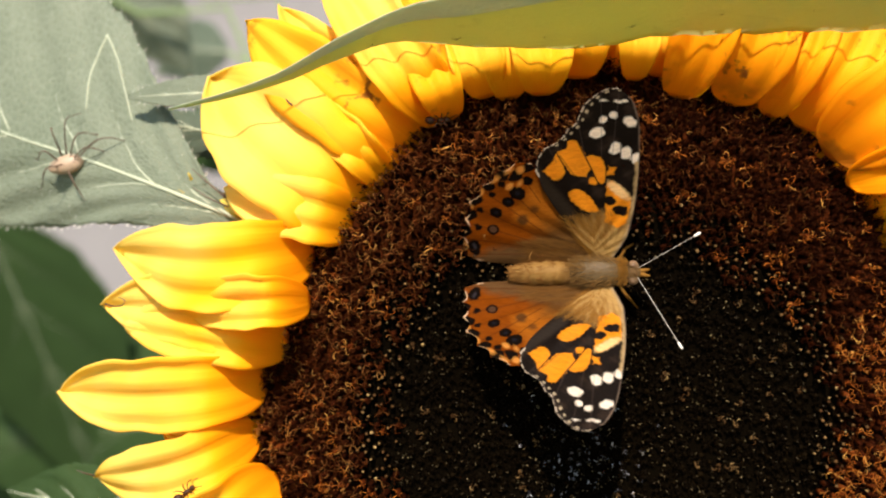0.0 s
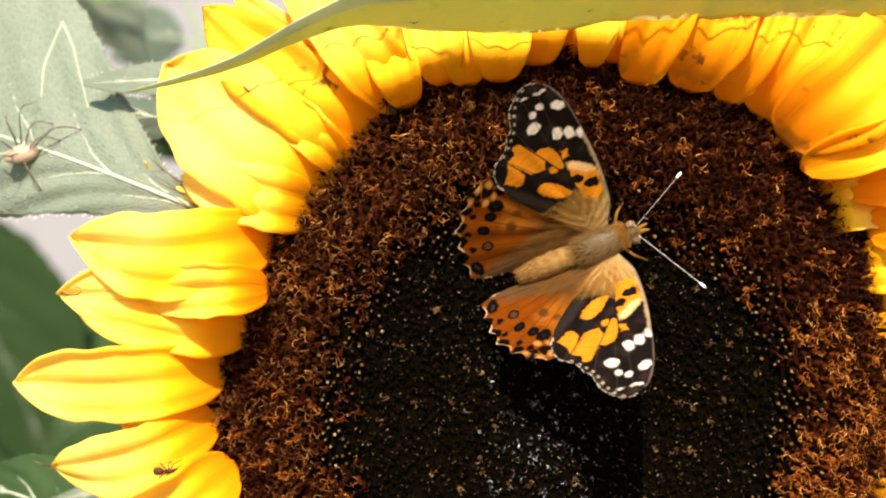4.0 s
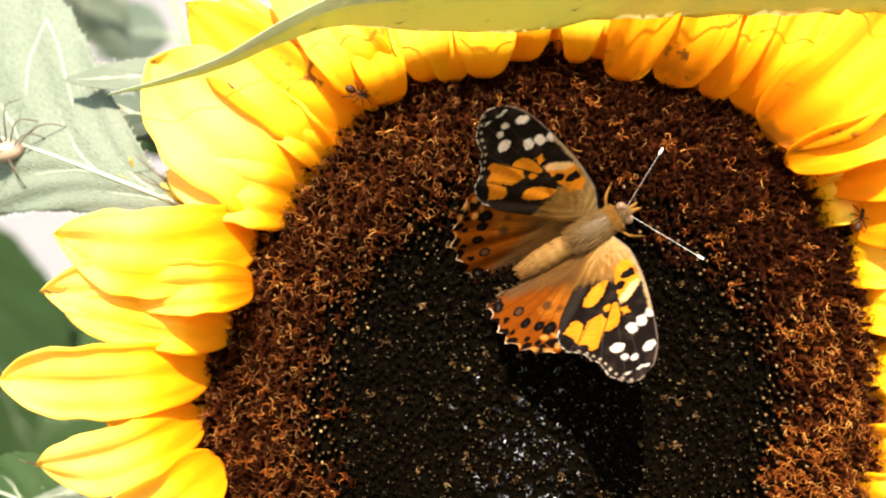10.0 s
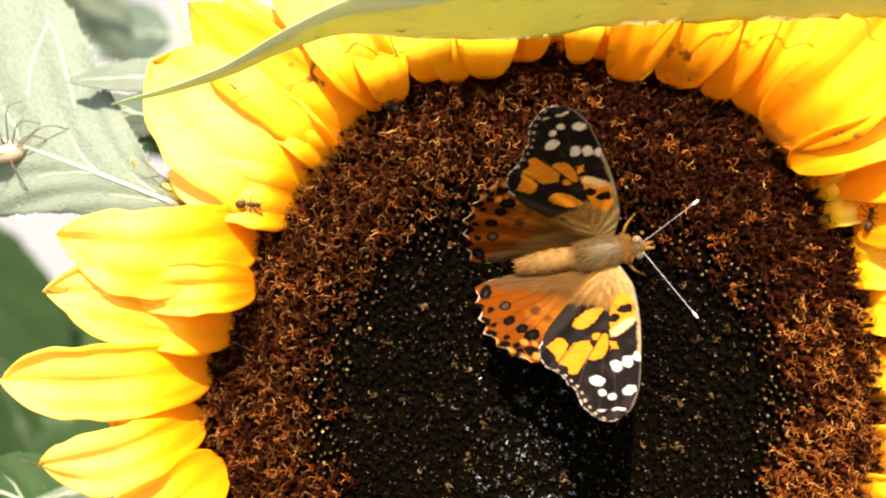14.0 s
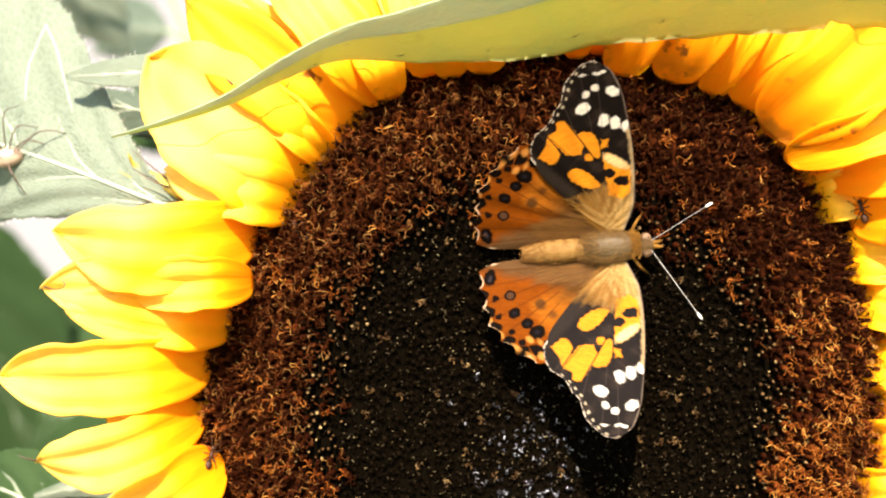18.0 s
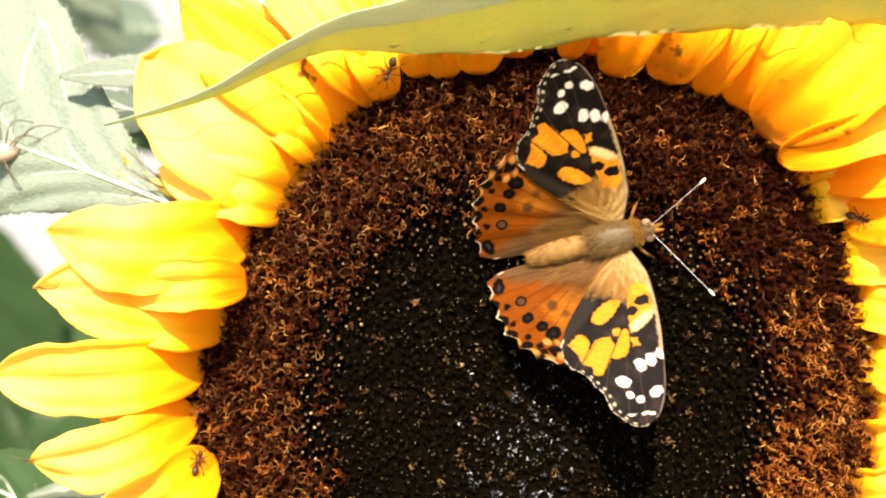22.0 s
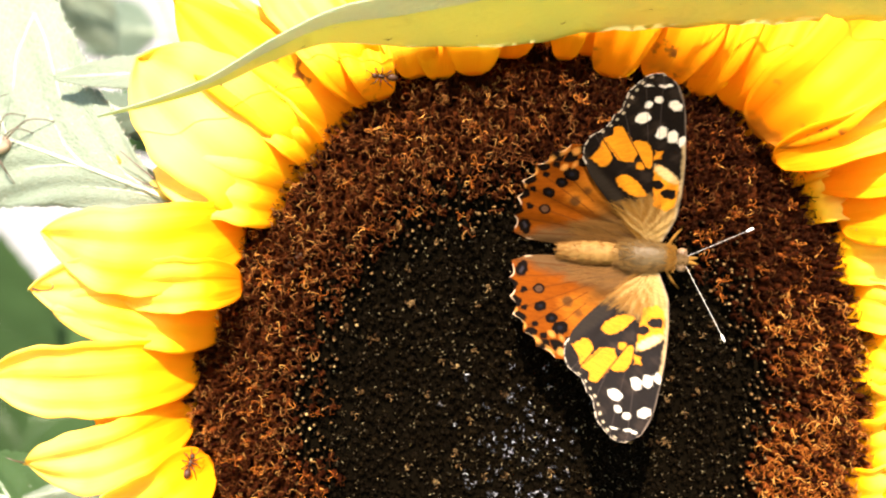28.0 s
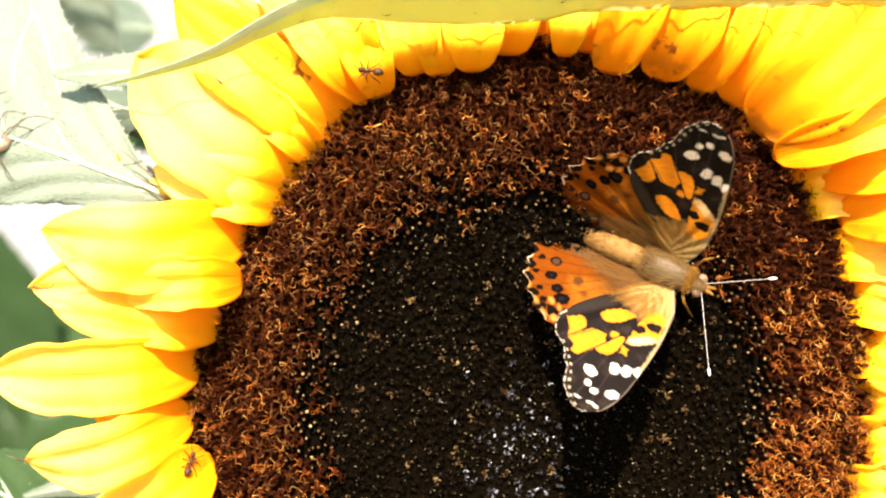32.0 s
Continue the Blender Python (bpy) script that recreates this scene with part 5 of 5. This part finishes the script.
def build_spots():
    """A cluster of brown specks on one petal."""
    rng = np.random.default_rng(21)
    bits = []
    for _ in range(14):
        x, y = rng.normal(1558, 17), rng.normal(402, 9)
        u = px(x, y, 4.0)
        hit = SURFACE.ray_cast(Vector((*u, 40)), Vector((0, 0, -1)))[0]
        if hit:
            v, f = blob(rng.uniform(0.5, 1.0), lambda s: 0.3 * math.sqrt(max(0.03, 1 - (2 * s - 1) ** 2)), 8, 7, 0.25)
            a = rng.uniform(-1.2, 1.2)
            turn = np.array(((math.cos(a), -math.sin(a), 0), (math.sin(a), math.cos(a), 0), (0, 0, 1)))
            bits.append((np.asarray(v) @ turn.T + np.array(hit), f))
    v, f = joined(bits)
    part("petal_specks", mesh_of("petal_specks", v, f, CHITIN), flower, "brown specks on a petal")


build_spots()


def build_harvestman():
    root = thing("harvestman", at(0, 0, 0), "long-legged tan harvestman resting on the leaf", "harvestman")
    v, f = blob(6.2, lambda s: 1.75 * math.sqrt(max(0.03, 1 - (2 * s - 1) ** 2)) * (0.75 + 0.35 * s), 18, 18, 0.8)
    body = part("body", mesh_of("body", v, f, SPIDER), root, "oval tan body with a dark band", at(0, 0, 1.9, 15))
    v, f = blob(4.2, lambda s: 0.36 * math.sqrt(max(0.03, 1 - (2 * s - 1) ** 2)), 10, 10)
    part("back_band", mesh_of("back_band", v, f, CHITIN), body, "dark band", at(0.3, 0, 1.0))
    for x, y, k in ((6.5, 5.5, 1), (15.5, 4.0, 1.2), (2.0, 9.0, 1), (-3.0, 6.5, 1), (-6.0, 1.0, 1), (-5.0, -4.0, 1), (5.0, -7.0, 1), (10.0, 2.0, 1)):
        pts = spline([(x * .08, y * .08, 1.8), (x * .45, y * .6 + 1.5 * k, 5.0), (x * .8, y * .95, 2.0), (x, y, 0.2)], 18)
        v, f = tube(pts, np.linspace(0.17, 0.07, 18), 5)
        part("leg", mesh_of("leg", v, f, SPIDER_LEG), root, "thread-thin leg")
    return root


harvestman = shrink(build_harvestman(), 1.05)


def over_leaf(leaf, origin, x, y):
    blade = leaf.children[0].data
    tree = BVHTree.FromPolygons([p.co / MM for p in blade.vertices], [tuple(q.vertices) for q in blade.polygons])
    u = sheet(x, y, -20)
    hit = tree.ray_cast(Vector((u[0] - origin[0], u[1] - origin[1], 60)), Vector((0, 0, -1)))[0]
    return u[0], u[1], (hit.z + origin[2] if hit else -20)


for path in (((68, 22), (52, 60), (40, 100), (44, 165)), ((68, 22), (95, 70), (110, 110), (140, 190))):
    pts = [np.array(over_leaf(back_leaf, BACK, x, y)) - np.array(BACK) + np.array((0, 0, 0.3)) for x, y in spline(path, 24)]
    v, f = tube(pts, np.linspace(0.20, 0.10, 24), 6)
    part("vein", mesh_of("vein", v, f, RIB), back_leaf)
HARVESTMAN_AT = over_leaf(back_leaf, BACK, 16, 268)


# ---- movement ----
def motions():
    for ant, places in ANT_WALKS:
        rows, last, dense = [], 0.0, []
        for (t, x, y, *below), (t2, x2, y2, *_) in zip(places, places[1:]):
            n = max(1, int(math.hypot(x2 - x, y2 - y) / 14))
            dense += [(t + (t2 - t) * i / n, x + (x2 - x) * i / n, y + (y2 - y) * i / n, *below) for i in range(n)]
        places = dense + [places[-1]]
        for k, (t, x, y, *below) in enumerate(places):
            x2, y2 = places[min(k + 1, len(places) - 1)][1:3]
            want = math.degrees(math.atan2(-(y2 - y), x2 - x)) if abs(x2 - x) + abs(y2 - y) > 12 else last
            while want - last > 180:
                want -= 360
            while want - last < -180:
                want += 360
            last += max(-80, min(80, want - last))
            rows.append((t, standing(x, y, last, *below)))
        walk(ant, rows)
    walk(harvestman, [(t, FACE @ at(HARVESTMAN_AT[0] + dx, HARVESTMAN_AT[1] + dy, HARVESTMAN_AT[2])) for t, swing, dx, dy in WIND_ROWS])
    rows, fl, hl, fr, hr = [], [], [], [], []
    for t, x, y, psi, pit, rol, l1, l2, s1, s2 in BUTTERFLY_ROWS:
        rows.append((t, FACE @ at(x, y, 5.0) @ pose(0, 0, 0, 0, 0, psi) @ pose(0, 0, 0, 0, -pit, 0) @ pose(0, 0, 0, rol)))
        fl.append((t, at(0, 2, 0) @ pose(0, 0, 0, l1) @ pose(0, 0, 0, 0, 0, -s1)))
        hl.append((t, at(0, 2, 0) @ pose(0, 0, 0, l1) @ at(0, 0, -0.4) @ pose(0, 0, 0, 0, 0, -0.3 * s1)))
        fr.append((t, at(0, -2, 0) @ pose(0, 0, 0, -l2) @ pose(0, 0, 0, 0, 0, s2)))
        hr.append((t, at(0, -2, 0) @ pose(0, 0, 0, -l2) @ at(0, 0, -0.4) @ pose(0, 0, 0, 0, 0, 0.3 * s2)))
    walk(butterfly, rows)
    for (sgn, fore, hind) in WINGS:
        walk(fore, fl if sgn > 0 else fr)
        walk(hind, hl if sgn > 0 else hr)
    walk(front_leaf, [(t, FACE @ at(*PIVOT, swing)) for t, swing, dx, dy in WIND_ROWS])

    walk(back_leaf, [(t, FACE @ at(BACK[0] + dx, BACK[1] + dy, BACK[2])) for t, swing, dx, dy in WIND_ROWS])


motions()
